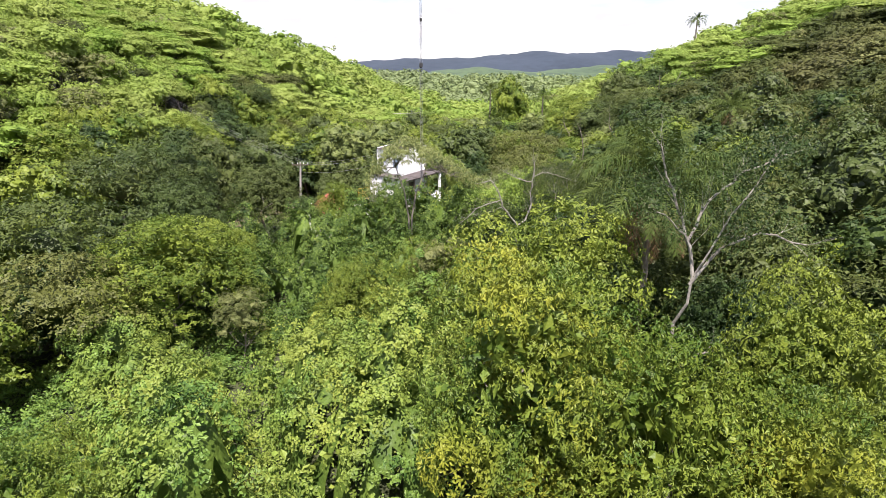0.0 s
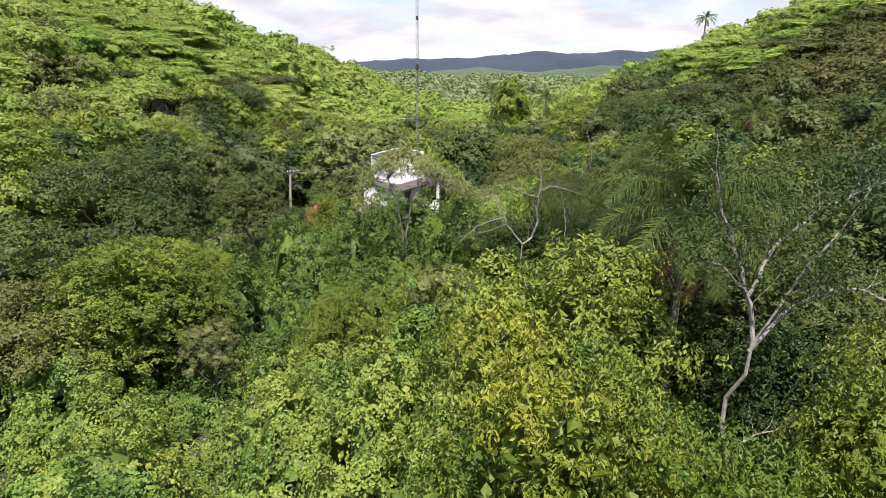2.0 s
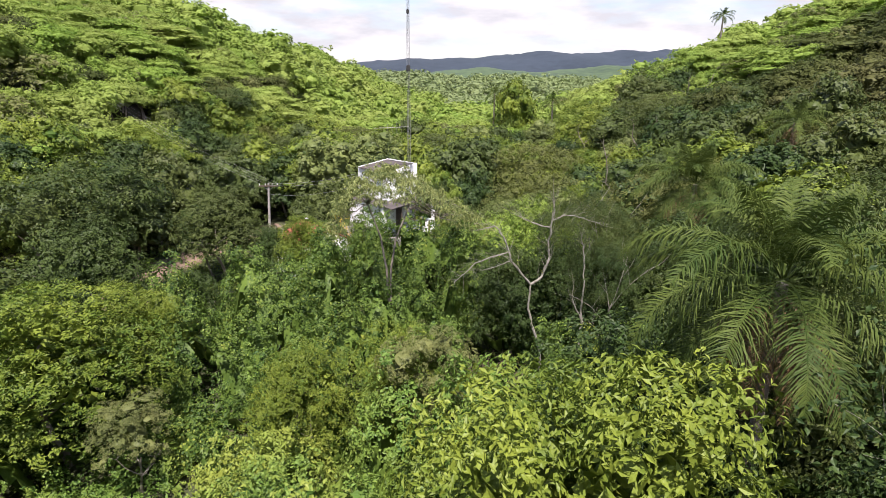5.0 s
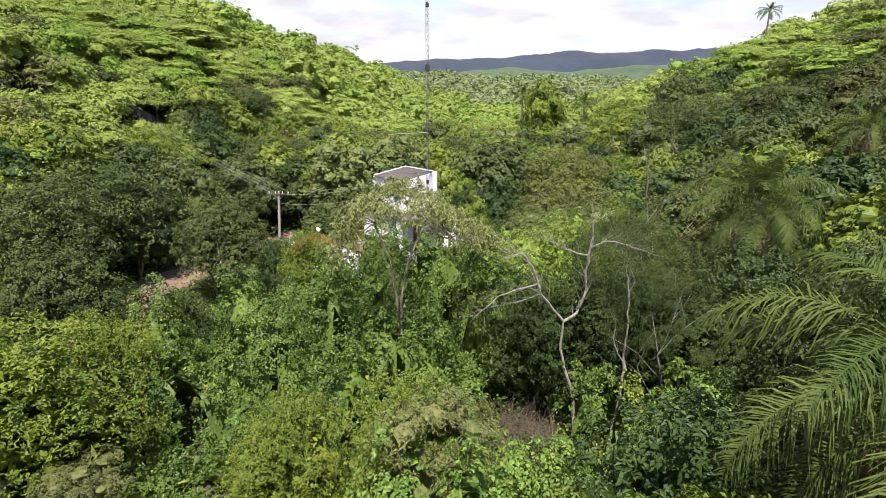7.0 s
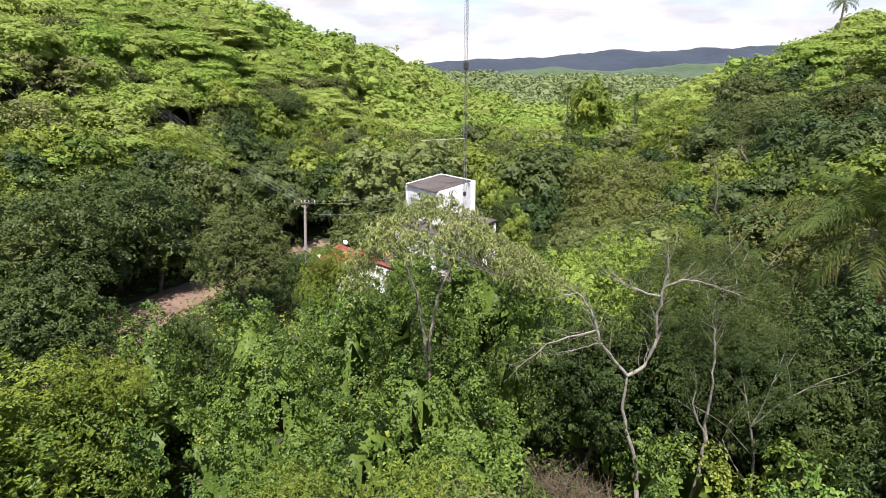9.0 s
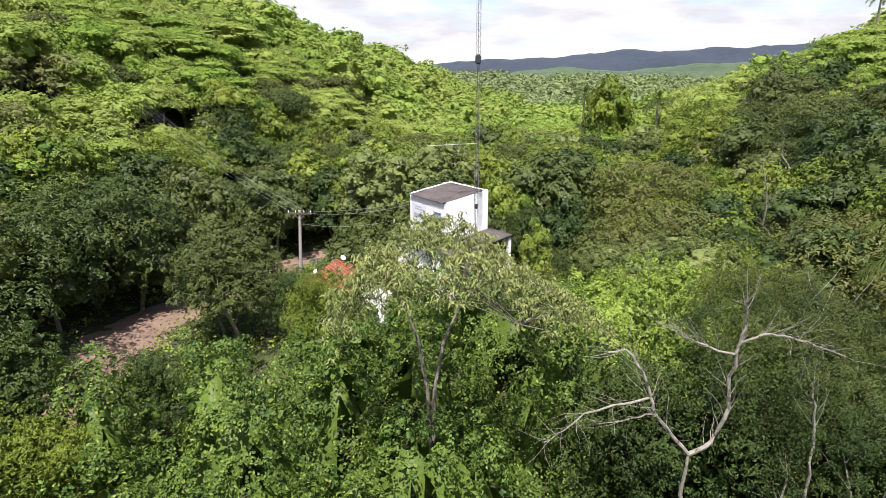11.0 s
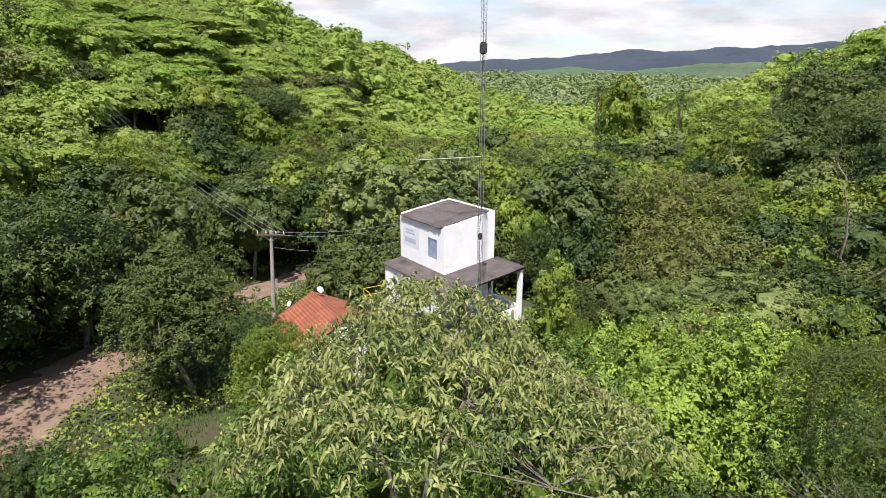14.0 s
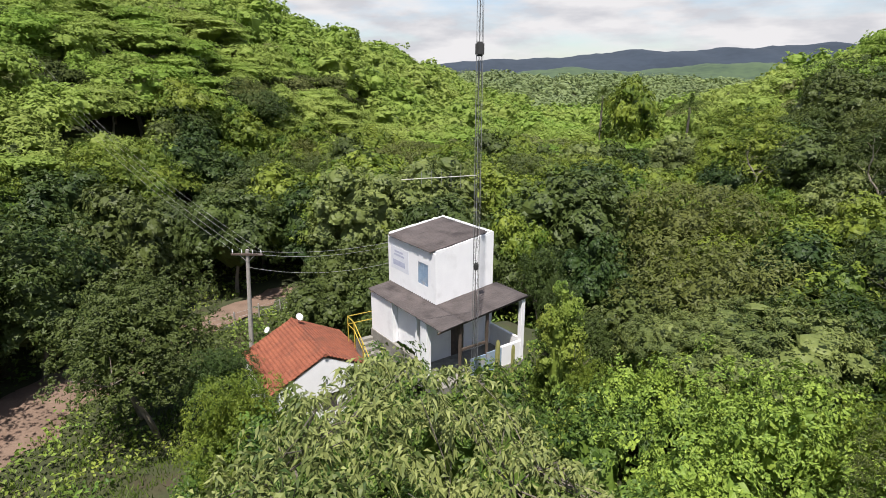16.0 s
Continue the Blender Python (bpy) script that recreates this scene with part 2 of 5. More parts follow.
def box(bm, x0, x1, y0, y1, z0, z1):
    v = [bm.verts.new(p) for p in ((x0, y0, z0), (x1, y0, z0), (x1, y1, z0), (x0, y1, z0), (x0, y0, z1), (x1, y0, z1), (x1, y1, z1), (x0, y1, z1))]
    for f in ((0, 3, 2, 1), (4, 5, 6, 7), (0, 1, 5, 4), (1, 2, 6, 5), (2, 3, 7, 6), (3, 0, 4, 7)):
        bm.faces.new([v[i] for i in f])
    return v


def solid(bm, low, high):
    """A solid between two rings of points, of equal number."""
    a, b = [bm.verts.new(p) for p in low], [bm.verts.new(p) for p in high]
    n = len(a)
    bm.faces.new(a[::-1])
    bm.faces.new(b)
    for i in range(n):
        bm.faces.new((a[i], a[(i + 1) % n], b[(i + 1) % n], b[i]))


def tube(bm, pts, radii, sides=6, cap=True):
    """A round bar through points, with a radius at each."""
    pts = [Vector(p) for p in pts]
    if not isinstance(radii, (list, tuple)):
        radii = [radii] * len(pts)
    rings = []
    for i, p in enumerate(pts):
        d = (pts[min(i + 1, len(pts) - 1)] - pts[max(i - 1, 0)]).normalized()
        a = d.cross(Vector((0.31, 0.17, 0.93))) if abs(d.z) < 0.9 else d.cross(Vector((1, 0, 0)))
        a.normalize()
        b = d.cross(a)
        rings.append([bm.verts.new(p + radii[i] * (math.cos(2 * math.pi * k / sides) * a + math.sin(2 * math.pi * k / sides) * b)) for k in range(sides)])
    for r, s in zip(rings, rings[1:]):
        for k in range(sides):
            bm.faces.new((r[k], r[(k + 1) % sides], s[(k + 1) % sides], s[k]))
    if cap:
        bm.faces.new(rings[0][::-1])
        bm.faces.new(rings[-1])


def empty(name, m=Matrix()):
    ob = new(name)
    ob.empty_display_size = 0.3
    ob.matrix_basis = m
    return ob


def unit(v):
    return v / np.maximum(np.linalg.norm(v, axis=-1, keepdims=True), 1e-9)


def leaves(rng, at, normal, length, width, fold=0.12, droop=0.25, plain=False):
    """Kite-shaped leaves, or plain three-cornered ones for far crowns: arrays of verts and faces. at, normal: (n, 3)."""
    n = len(at)
    axis = unit(np.cross(normal, rng.normal(size=(n, 3))))
    axis[:, 2] -= droop
    axis = unit(axis)
    side = unit(np.cross(axis, normal))
    nor = np.cross(side, axis)
    ln = (length * rng.uniform(0.65, 1.3, n))[:, None]
    wd = (width * rng.uniform(0.7, 1.25, n))[:, None]
    if plain:
        v = np.stack((at - axis * ln * 0.4 + side * wd * 0.5, at + axis * ln * 0.6 + nor * ln * fold * rng.normal(size=(n, 1)), at - axis * ln * 0.4 - side * wd * 0.5), 1)
        return v.reshape(-1, 3), np.arange(3 * n).reshape(n, 3)
    v = np.empty((n, 4, 3))
    v[:, 0] = at - axis * ln * 0.5
    v[:, 1] = at + side * wd * 0.5 + nor * ln * fold - axis * ln * 0.05
    v[:, 2] = at + axis * ln * 0.5
    v[:, 3] = at - side * wd * 0.5 + nor * ln * fold - axis * ln * 0.05
    return v.reshape(-1, 3), np.arange(4 * n).reshape(n, 4)


def crown(rng, n, size, lobes, lobe_r=0.42, low=-0.35, up=0.35, flat=0.6, tuft=30, spray=0.19, jitter=0.25, leaf=(0.2, 0.14), droop=0.25, plain=False, tilt=0.5, inner=0.6, core=0.72, mesh=(5, 9), old=0):
    """A crown about the origin: rounded pads of leaves over an ellipsoid, each a leafy dome with a dense heart, and open gaps between."""
    size = np.asarray(size, float)
    cand = unit(rng.normal(size=(lobes * 12, 3)))
    cand = cand[cand[:, 2] > low]
    c = [np.array((0.0, 0.0, 1.0))]
    near = np.full(len(cand), 9.0)
    for _ in range(lobes - 1):
        near = np.minimum(near, np.linalg.norm(cand - c[-1], axis=1))
        c.append(cand[int(np.argmax(near * rng.uniform(0.7, 1.0, len(cand))))])
    out = np.array(c)
    c = out * rng.uniform(0.55, 0.88, (lobes, 1)) * size
    r = lobe_r * size[:2].mean() * rng.uniform(0.6, 1.3, lobes)
    # each pad leans outwards a little
    w_axis = unit(out * tilt + np.array((0, 0, 1.0)))
    u_axis = unit(np.cross(w_axis, np.array((0.3, 0.9, 0.1))))
    v_axis = np.cross(w_axis, u_axis)
    basis = np.stack((u_axis, v_axis, w_axis), 1)
    m = max(lobes * 3, n // tuft)
    which = rng.choice(lobes, m, p=r ** 2 / (r ** 2).sum())
    d = rng.normal(size=(m, 3))
    d[:, 2] = np.abs(d[:, 2]) * 1.1 - 0.3
    d = unit(d)
    dome = np.array((1, 1, flat))
    reach = r[which] * (1 + 0.13 * rng.normal(size=m))
    t = c[which] + np.einsum("ij,ijk->ik", d * dome * reach[:, None], basis[which])
    face = unit(np.einsum("ij,ijk->ik", d / dome, basis[which]))
    w = rng.integers(0, m, n)
    ray = unit(0.8 * rng.normal(size=(n, 3)) + face[w] + np.array((0, 0, 0.3)))
    p = t[w] + ray * spray * (rng.uniform(0.6, 1.4, m)[w] * rng.uniform(0.7, 1.1, n))[:, None]
    nor = unit(0.55 * ray + 0.7 * face[w] + np.array((0, 0, up)) + jitter * rng.normal(size=(n, 3)))
    v, f = leaves(rng, p, nor, leaf[0], leaf[1], droop=droop, plain=plain)
    if old:
        # larger, older leaves deep inside the crown
        q = p[rng.choice(n, old)] * rng.uniform(0.5, 0.8, (old, 1))
        v2, f2 = leaves(rng, q, unit(rng.normal(size=q.shape)), 0.36, 0.26, plain=plain)
        v, f = np.concatenate((v, v2)), np.concatenate((f, f2 + len(v)))
    # the dense hearts of the pads, and one of the whole crown
    vs, fs, base = [v], [f], len(v)
    hearts = [(c[k], basis[k], np.array((r[k], r[k], r[k] * flat)) * core, 1.85) for k in range(lobes)] if core else []
    if inner:
        hearts.append((np.zeros(3), np.eye(3), size * inner, 2.9))
    rings, sides = mesh
    az = np.arange(sides) * 2 * math.pi / sides
    for at, b, rad, last in hearts:
        th = np.linspace(0.08, last, rings)
        q = np.stack((np.sin(th)[:, None] * np.cos(az + 0.3), np.sin(th)[:, None] * np.sin(az + 0.3), np.cos(th)[:, None] + 0 * az), -1).reshape(-1, 3)
        q = at + (q * rad * rng.uniform(0.78, 1.08, (len(q), 1))) @ b
        i = np.arange(rings * sides).reshape(rings, sides)
        j = np.roll(i, -1, 1)
        fq = np.stack((i[:-1], i[1:], j[1:], j[:-1]), -1).reshape(-1, 4)
        if plain:
            fq = np.concatenate((fq[:, (0, 1, 2)], fq[:, (0, 2, 3)]))
        vs.append(q)
        fs.append(fq + base)
        base += len(q)
    return np.concatenate(vs), np.concatenate(fs), float(np.percentile(p[:, 2], 99.5))


# ---- lie of the land ----
def smooth(a, b, x):
    k = np.clip((x - a) / (b - a), 0, 1)
    return k * k * (3 - 2 * k)


def ground_z(x, y):
    """Height of the bare ground."""
    x, y = np.asarray(x, float), np.asarray(y, float)
    z = -4.2 + 0.0 * x
    z = z + 4.1 * np.exp(-(((x - 0.5) / 6.5) ** 2 + ((y + 0.5) / 7.5) ** 2) ** 1.5)
    z = z + 0.35 * np.sin(x * 0.31 + 1) * np.sin(y * 0.27)
    z = z + 2.2 * smooth(-38, -60, y) * smooth(-12, 6, x)
    left = np.maximum(-x - 29 + 0.03 * np.maximum(y, 0), 0)
    zl = np.where(left < 22, 0.62 * left, 13.64 + 0.36 * (left - 22))
    zl = 55.5 * (1 - np.exp(-zl / 40)) * (1 - 0.75 * smooth(150, 420, y))
    right = np.maximum(x - 17, 0)
    zr = 0.5 * right
    zr = 58 * (1 - np.exp(-zr / 55)) * (1 - smooth(58, 150, y - 0.35 * (x - 40)))
    z = z + zl + zr + 3.0 * smooth(5, 60, y) * (1 - smooth(75, 150, y))
    z = z + 1.2 * np.sin(x * 0.05 + 2) * np.sin(y * 0.043) * smooth(40, 120, np.hypot(x, y))
    far = smooth(420, 900, y) * (12 + 10 * np.sin(x * 0.006 + 1.2))
    z = z - 10 * smooth(250, 500, y) + far * np.exp(-((y - 950) / 260) ** 2)
    return z


ROAD = [(-21.6, -17), (-22.6, -14), (-23.6, -10.5), (-25, -4.5), (-24, 1), (-21.5, 7.5), (-19.5, 14), (-18.4, 16.5)]


def road_distance(x, y):
    d = np.full(np.shape(x), 1e9)
    for (ax, ay), (bx, by) in zip(ROAD, ROAD[1:]):
        k = np.clip(((x - ax) * (bx - ax) + (y - ay) * (by - ay)) / ((bx - ax) ** 2 + (by - ay) ** 2), 0, 1)
        d = np.minimum(d, np.hypot(x - ax - k * (bx - ax), y - ay - k * (by - ay)))
    return d


# ---- ground, road, distance ----
def build_ground():
    n = 190
    u = np.linspace(-1, 1, n)
    s = 110 * u + 3900 * u ** 7
    gx, gy = np.meshgrid(s, s + 20)
    gz = ground_z(gx, gy)
    gz = gz + 0.12 * np.random.default_rng(3).normal(size=gx.shape) * (np.hypot(gx, gy) < 120)
    v = np.stack((gx, gy, gz), -1).reshape(-1, 3)
    i = np.arange(n * n).reshape(n, n)
    f = np.stack((i[:-1, :-1], i[:-1, 1:], i[1:, 1:], i[1:, :-1]), -1).reshape(-1, 4)
    g = link_mesh("ground", v, f, SOIL, smooth=True)
    tagged(g, "dark leaf-littered forest floor of a valley", "ground", kind="structure")


def build_road():
    pts = []
    for a, b in zip(ROAD, ROAD[1:]):
        for k in np.arange(0, 1, 0.125):
            pts.append((a[0] + k * (b[0] - a[0]), a[1] + k * (b[1] - a[1])))
    pts = np.array(pts)
    for _ in range(6):
        pts[1:-1] = (pts[:-2] + 2 * pts[1:-1] + pts[2:]) / 4
    d = unit(np.gradient(pts, axis=0))
    side = np.stack((-d[:, 1], d[:, 0]), -1)
    rng = np.random.default_rng(5)
    across = np.linspace(-1, 1, 9)
    v = []
    for k, (p, q) in enumerate(zip(pts, side)):
        w = 2.6 - 1.1 * float(smooth(3, 9, p[1])) + 0.25 * math.sin(k * 0.9) + 0.15 * rng.normal()
        for a in across:
            x, y = p + q * a * w
            rut = -0.05 * math.exp(-((abs(a) - 0.45) / 0.13) ** 2)
            v.append((x, y, float(ground_z(x, y)) + 0.14 * (1 - a * a) + 0.1 + rut + 0.012 * rng.normal() - 0.12 * (abs(a) > 0.99)))
    i = np.arange(len(v)).reshape(len(pts), 9)
    f = np.stack((i[:-1, :-1], i[:-1, 1:], i[1:, 1:], i[1:, :-1]), -1).reshape(-1, 4)
    tagged(link_mesh("road", v, f, DIRT, smooth=True), "reddish dirt road with worn wheel ruts", "road", kind="structure")


def build_distance():
    rng = np.random.default_rng(8)

    def ridge(name, mat, y0, profile, depth, label, seed):
        xs = np.linspace(profile[0][0], profile[-1][0], 160)
        h = np.interp(xs, [p[0] for p in profile], [p[1] for p in profile])
        for k, a in ((0.011, 5), (0.037, 2.2), (0.11, 1.0)):
            h = h + a * y0 / 2400 * np.sin(xs * k * 2400 / y0 + seed * k * 900)
        rows = []
        for t in np.linspace(0, 1, 12):
            z = -12 + (h + 12) * math.sin(min(t / 0.62, 1) * math.pi / 2) * (1 - 0.5 * max(0, t - 0.62))
            yy = y0 + depth * (t - 0.62) + 0.03 * depth * np.sin(xs * 0.02 + 7 * t)
            rows.append(np.stack((xs, yy, z + 0.012 * h * rng.normal(size=160)), -1))
        i = np.arange(12 * 160).reshape(12, 160)
        f = np.stack((i[:-1, :-1], i[:-1, 1:], i[1:, 1:], i[1:, :-1]), -1).reshape(-1, 4)
        tagged(link_mesh(name, np.concatenate(rows), f, mat, smooth=True), label, "mountain", kind="structure")

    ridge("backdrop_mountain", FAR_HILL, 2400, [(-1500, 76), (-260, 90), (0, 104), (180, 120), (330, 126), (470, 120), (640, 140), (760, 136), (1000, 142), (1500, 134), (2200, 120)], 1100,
          "long wooded mountain ridge, dark blue with painted-in cloud shade", 1)
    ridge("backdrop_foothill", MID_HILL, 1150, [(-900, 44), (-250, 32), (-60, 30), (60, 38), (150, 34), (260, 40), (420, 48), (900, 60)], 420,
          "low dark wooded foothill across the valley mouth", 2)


build_ground()
build_road()
build_distance()


# ---- the white tower house ----
def build_house():
    h = tagged(empty("house", pose(0, 0, 0, 0, 0, 45)), "whitewashed two-storey block house with a porch under a low sheet roof", "house")
    t = 0.16
    # lower storey
    bm = bmesh.new()
    roof_z = lambda x: 3.22 + 0.105 * x
    for x, y0, y1 in ((-4.75, 1.95, 4.1), (-4.42, 0.0, 1.95)):
        solid(bm, [(x, y0, 0.55), (x + t, y0, 0.55), (x + t, y1, 0.55), (x, y1, 0.55)],
              [(x, y0, roof_z(x)), (x + t, y0, roof_z(x + t)), (x + t, y1, roof_z(x + t)), (x, y1, roof_z(x))])
    box(bm, -4.585, -4.425, 1.95, 2.08, 0.55, 2.74)
    part("side_wall", bm, WHITE, h)
    bm = bmesh.new()
    box(bm, -4.8, -4.6, -0.02, 4.15, -1.2, 0.55)
    part("plinth", bm, PLINTH, h, "bare weathered concrete plinth")
    bm = bmesh.new()
    solid(bm, [(-4.59, 3.94, -0.4), (0, 3.94, -0.4), (0, 4.1, -0.4), (-4.59, 4.1, -0.4)],
          [(-4.59, 3.94, roof_z(-4.6)), (0, 3.94, roof_z(0)), (0, 4.1, roof_z(0)), (-4.59, 4.1, roof_z(-4.6))])
    part("back_wall", bm, WHITE, h)
    bm = bmesh.new()
    box(bm, -t, 0, 0.0, 3.93, -0.4, 3.2)
    part("end_wall", bm, WHITE, h)
    # wall behind the porch with a door opening
    bm = bmesh.new()
    box(bm, -4.585, -2.6, 0.0, t, -0.2, 2.7)
    box(bm, -1.8, -t - 0.003, 0.0, t, -0.2, 2.95)
    box(bm, -2.6, -1.8, 0.0, t, 2.1, 2.85)
    part("porch_wall", bm, WHITE, h)
    bm = bmesh.new()
    box(bm, -2.59, -1.81, 0.05, 0.1, -0.2, 2.09)
    part("door", bm, WOOD_DARK, h, "dark boarded door")
    bm = bmesh.new()
    box(bm, -4.9, 0.2, -2.35, 0.0, -0.6, 0.0)
    part("porch_floor", bm, PLINTH, h)
    # porch: pillars, low walls, posts
    for name, x0, x1, y0, y1, z1, mat, lab in (
            ("pillar", -0.1, 0.12, -2.3, -2.06, 3.18, WHITE, ""), ("pillar", -4.75, -4.52, -1.1, -0.55, 2.68, WHITE, ""),
            ("low_wall", -0.075, 0.075, -2.055, -0.01, 1.1, WHITE, ""), ("low_wall", -1.25, -0.105, -2.28, -2.12, 1.0, WHITE, ""),
            ("screen_panel", -3.15, -2.25, -2.3, -2.26, 0.95, BLUE, "faded blue board"), ("screen_panel", -2.22, -1.3, -2.31, -2.27, 1.0, BLUE, "faded blue board"),
            ("post", -3.72, -3.6, -2.2, -2.08, 2.75, WOOD_DARK, "dark timber post"), ("post", -2.2, -2.08, -2.24, -2.12, 2.95, WOOD_DARK, "dark timber post"),
            ("rail", -3.6, -2.2, -2.19, -2.11, 1.55, WOOD_DARK, "dark timber rail")):
        bm = bmesh.new()
        z0 = 1.42 if name == "rail" else -0.3
        box(bm, x0, x1, y0, y1, z0, z1)
        bmesh.ops.bevel(bm, geom=bm.edges[:], offset=0.012, segments=1, affect="EDGES")
        part(name, bm, mat, h, lab)

    # corrugated roof sheets: a slab with ridges running down the fall
    def sheet(name, x0, x1, y0, y1, zf, ragged, pitch=0.177):
        rng = np.random.default_rng(len(name) + int(10 * (x1 - x0)))
        ys = np.arange(y0, y1 + 0.001, pitch / 4)
        xs = np.linspace(x0, x1, 7)
        top = []
        for i, y in enumerate(ys):
            for j, x in enumerate(xs):
                xx = x - (ragged * rng.uniform(0, 1) if j == 0 else 0)
                lap = 0.012 * ((j + 1) % 3 == 0)
                top.append((xx, y + 0.003 * rng.normal(), zf(xx) + 0.026 * math.cos(2 * math.pi * (y - y0) / pitch) + lap + 0.006 * rng.normal()))
        top = np.array(top)
        ny, nx = len(ys), 7
        i = np.arange(ny * nx).reshape(ny, nx)
        f = np.stack((i[:-1, :-1], i[:-1, 1:], i[1:, 1:], i[1:, :-1]), -1).reshape(-1, 4)
        ob = link_mesh(name, top, f, ROOFING, h, True)
        sol = ob.modifiers.new("thick", "SOLIDIFY")
        sol.thickness = 0.02
        ob["label"] = "dark weathered corrugated fibre-cement sheets"
        return ob

    sheet("lower_roof", -4.86, -3.5, -2.4, 4.2, lambda x: 3.3 + 0.105 * x, 0.04)
    sheet("porch_roof", -3.5, 0.22, -2.4, 0.0, lambda x: 3.3 + 0.105 * x, 0.0)
    bm = bmesh.new()
    solid(bm, [(-5.0, -2.37, 2.68), (0.2, -2.37, 3.22), (0.2, -2.3, 3.22), (-5.0, -2.3, 2.68)], [(-5.0, -2.37, 2.74), (0.2, -2.37, 3.28), (0.2, -2.3, 3.28), (-5.0, -2.3, 2.74)])
    part("eaves_beam", bm, WOOD_DARK, h)
    # upper storey with the window opening on its side wall
    zt = lambda x: 5.93 + 0.135 * x
    bm = bmesh.new()
    box(bm, -3.5, -3.5 + t, 0.0, 0.62, 2.7, 5.42)
    box(bm, -3.5, -3.5 + t, 1.5, 4.35, 2.7, 5.42)
    box(bm, -3.5, -3.5 + t, 0.62, 1.5, 2.7, 3.62)
    box(bm, -3.5, -3.5 + t, 0.62, 1.5, 4.72, 5.42)
    part("upper_side_wall", bm, WHITE, h)
    for name, y0, y1, up in (("upper_front_wall", 0.0, t, -0.02), ("upper_back_wall", 4.19, 4.35, -0.02)):
        bm = bmesh.new()
        solid(bm, [(-3.5 + t + 0.002, y0, 2.7), (-t, y0, 2.7), (-t, y1, 2.7), (-3.5 + t + 0.002, y1, 2.7)],
              [(-3.5 + t + 0.002, y0, zt(-3.35) + up), (-t, y0, zt(-t) + up), (-t, y1, zt(-t) + up), (-3.5 + t + 0.002, y1, zt(-3.35) + up)])
        part(name, bm, WHITE, h)
    bm = bmesh.new()
    box(bm, -t + 0.002, 0, 0.0, 4.35, 2.7, 5.9)
    part("upper_end_wall", bm, WHITE, h)
    # thin uneven parapet round three sides of the roof
    rng = np.random.default_rng(17)
    for y0, y1 in ((0.003, 0.07), (4.285, 4.347)):
        bm = bmesh.new()
        xs = np.linspace(-3.45, -0.08, 15)
        rings = []
        for xa in xs:
            up = 0.075 + 0.014 * rng.normal()
            rings.append([bm.verts.new((xa, y, zt(xa) + dz)) for y, dz in ((y0, -0.03), (y1, -0.03), (y1, up), (y0, up))])
        for p, q in zip(rings, rings[1:]):
            for i in range(4):
                bm.faces.new((p[i], q[i], q[(i + 1) % 4], p[(i + 1) % 4]))
        bm.faces.new(rings[0])
        bm.faces.new(rings[-1][::-1])
        bmesh.ops.recalc_face_normals(bm, faces=bm.faces[:])
        part("parapet", bm, WHITE, h, "thin whitewashed parapet with a chipped top")
    bm = bmesh.new()
    box(bm, -0.075, -0.003, 0.003, 4.347, 5.89, 6.0)
    part("parapet", bm, WHITE, h, "thin whitewashed parapet with a chipped top")
    sheet("upper_roof", -3.62, -0.17, 0.175, 4.18, lambda x: 5.98 + 0.135 * x, 0.05)
    bm = bmesh.new()
    for y0, y1, z0, z1 in ((0.62, 1.5, 3.62, 3.68), (0.62, 1.5, 4.66, 4.72), (0.62, 0.68, 3.68, 4.66), (1.44, 1.5, 3.68, 4.66), (1.04, 1.08, 3.68, 4.66)):
        box(bm, -3.49, -3.42, y0, y1, z0, z1)
    win = part("window", bm, BLUE, h, "blue louvred window")
    for k in range(9):
        bm = bmesh.new()
        z = 3.72 + 0.105 * k
        solid(bm, [(-3.47, 0.685, z), (-3.41, 0.685, z + 0.05), (-3.41, 1.435, z + 0.05), (-3.47, 1.435, z)],
              [(-3.47, 0.685, z + 0.02), (-3.41, 0.685, z + 0.07), (-3.41, 1.435, z + 0.07), (-3.47, 1.435, z + 0.02)])
        part("slat", bm, BLUE, win)
    # faint painted panel with two lines of unreadable writing
    sign = bmesh.new()
    box(sign, -3.506, -3.5, 2.35, 4.05, 3.75, 4.95)
    panel = part("painted_panel", sign, surface("pale_blue_paint", (0.57, 0.59, 0.65), (0.69, 0.7, 0.74), 3, 30, 0.9, 0.1), h, "faded pale blue painted panel with illegible lettering")
    for z, y0, y1 in ((4.72, 2.9, 3.7), (4.55, 2.75, 3.75), (4.12, 2.7, 3.85)):
        bm = bmesh.new()
        box(bm, -3.51, -3.5065, y0, y1, z - (0.05 if z > 4.4 else 0.14), z + (0.05 if z > 4.4 else 0.14))
        part("lettering_bar", bm, surface("grey_blue_paint", (0.36, 0.38, 0.5), (0.46, 0.48, 0.58), 5, 30, 0.9, 0.0), panel)
    return h


build_house()


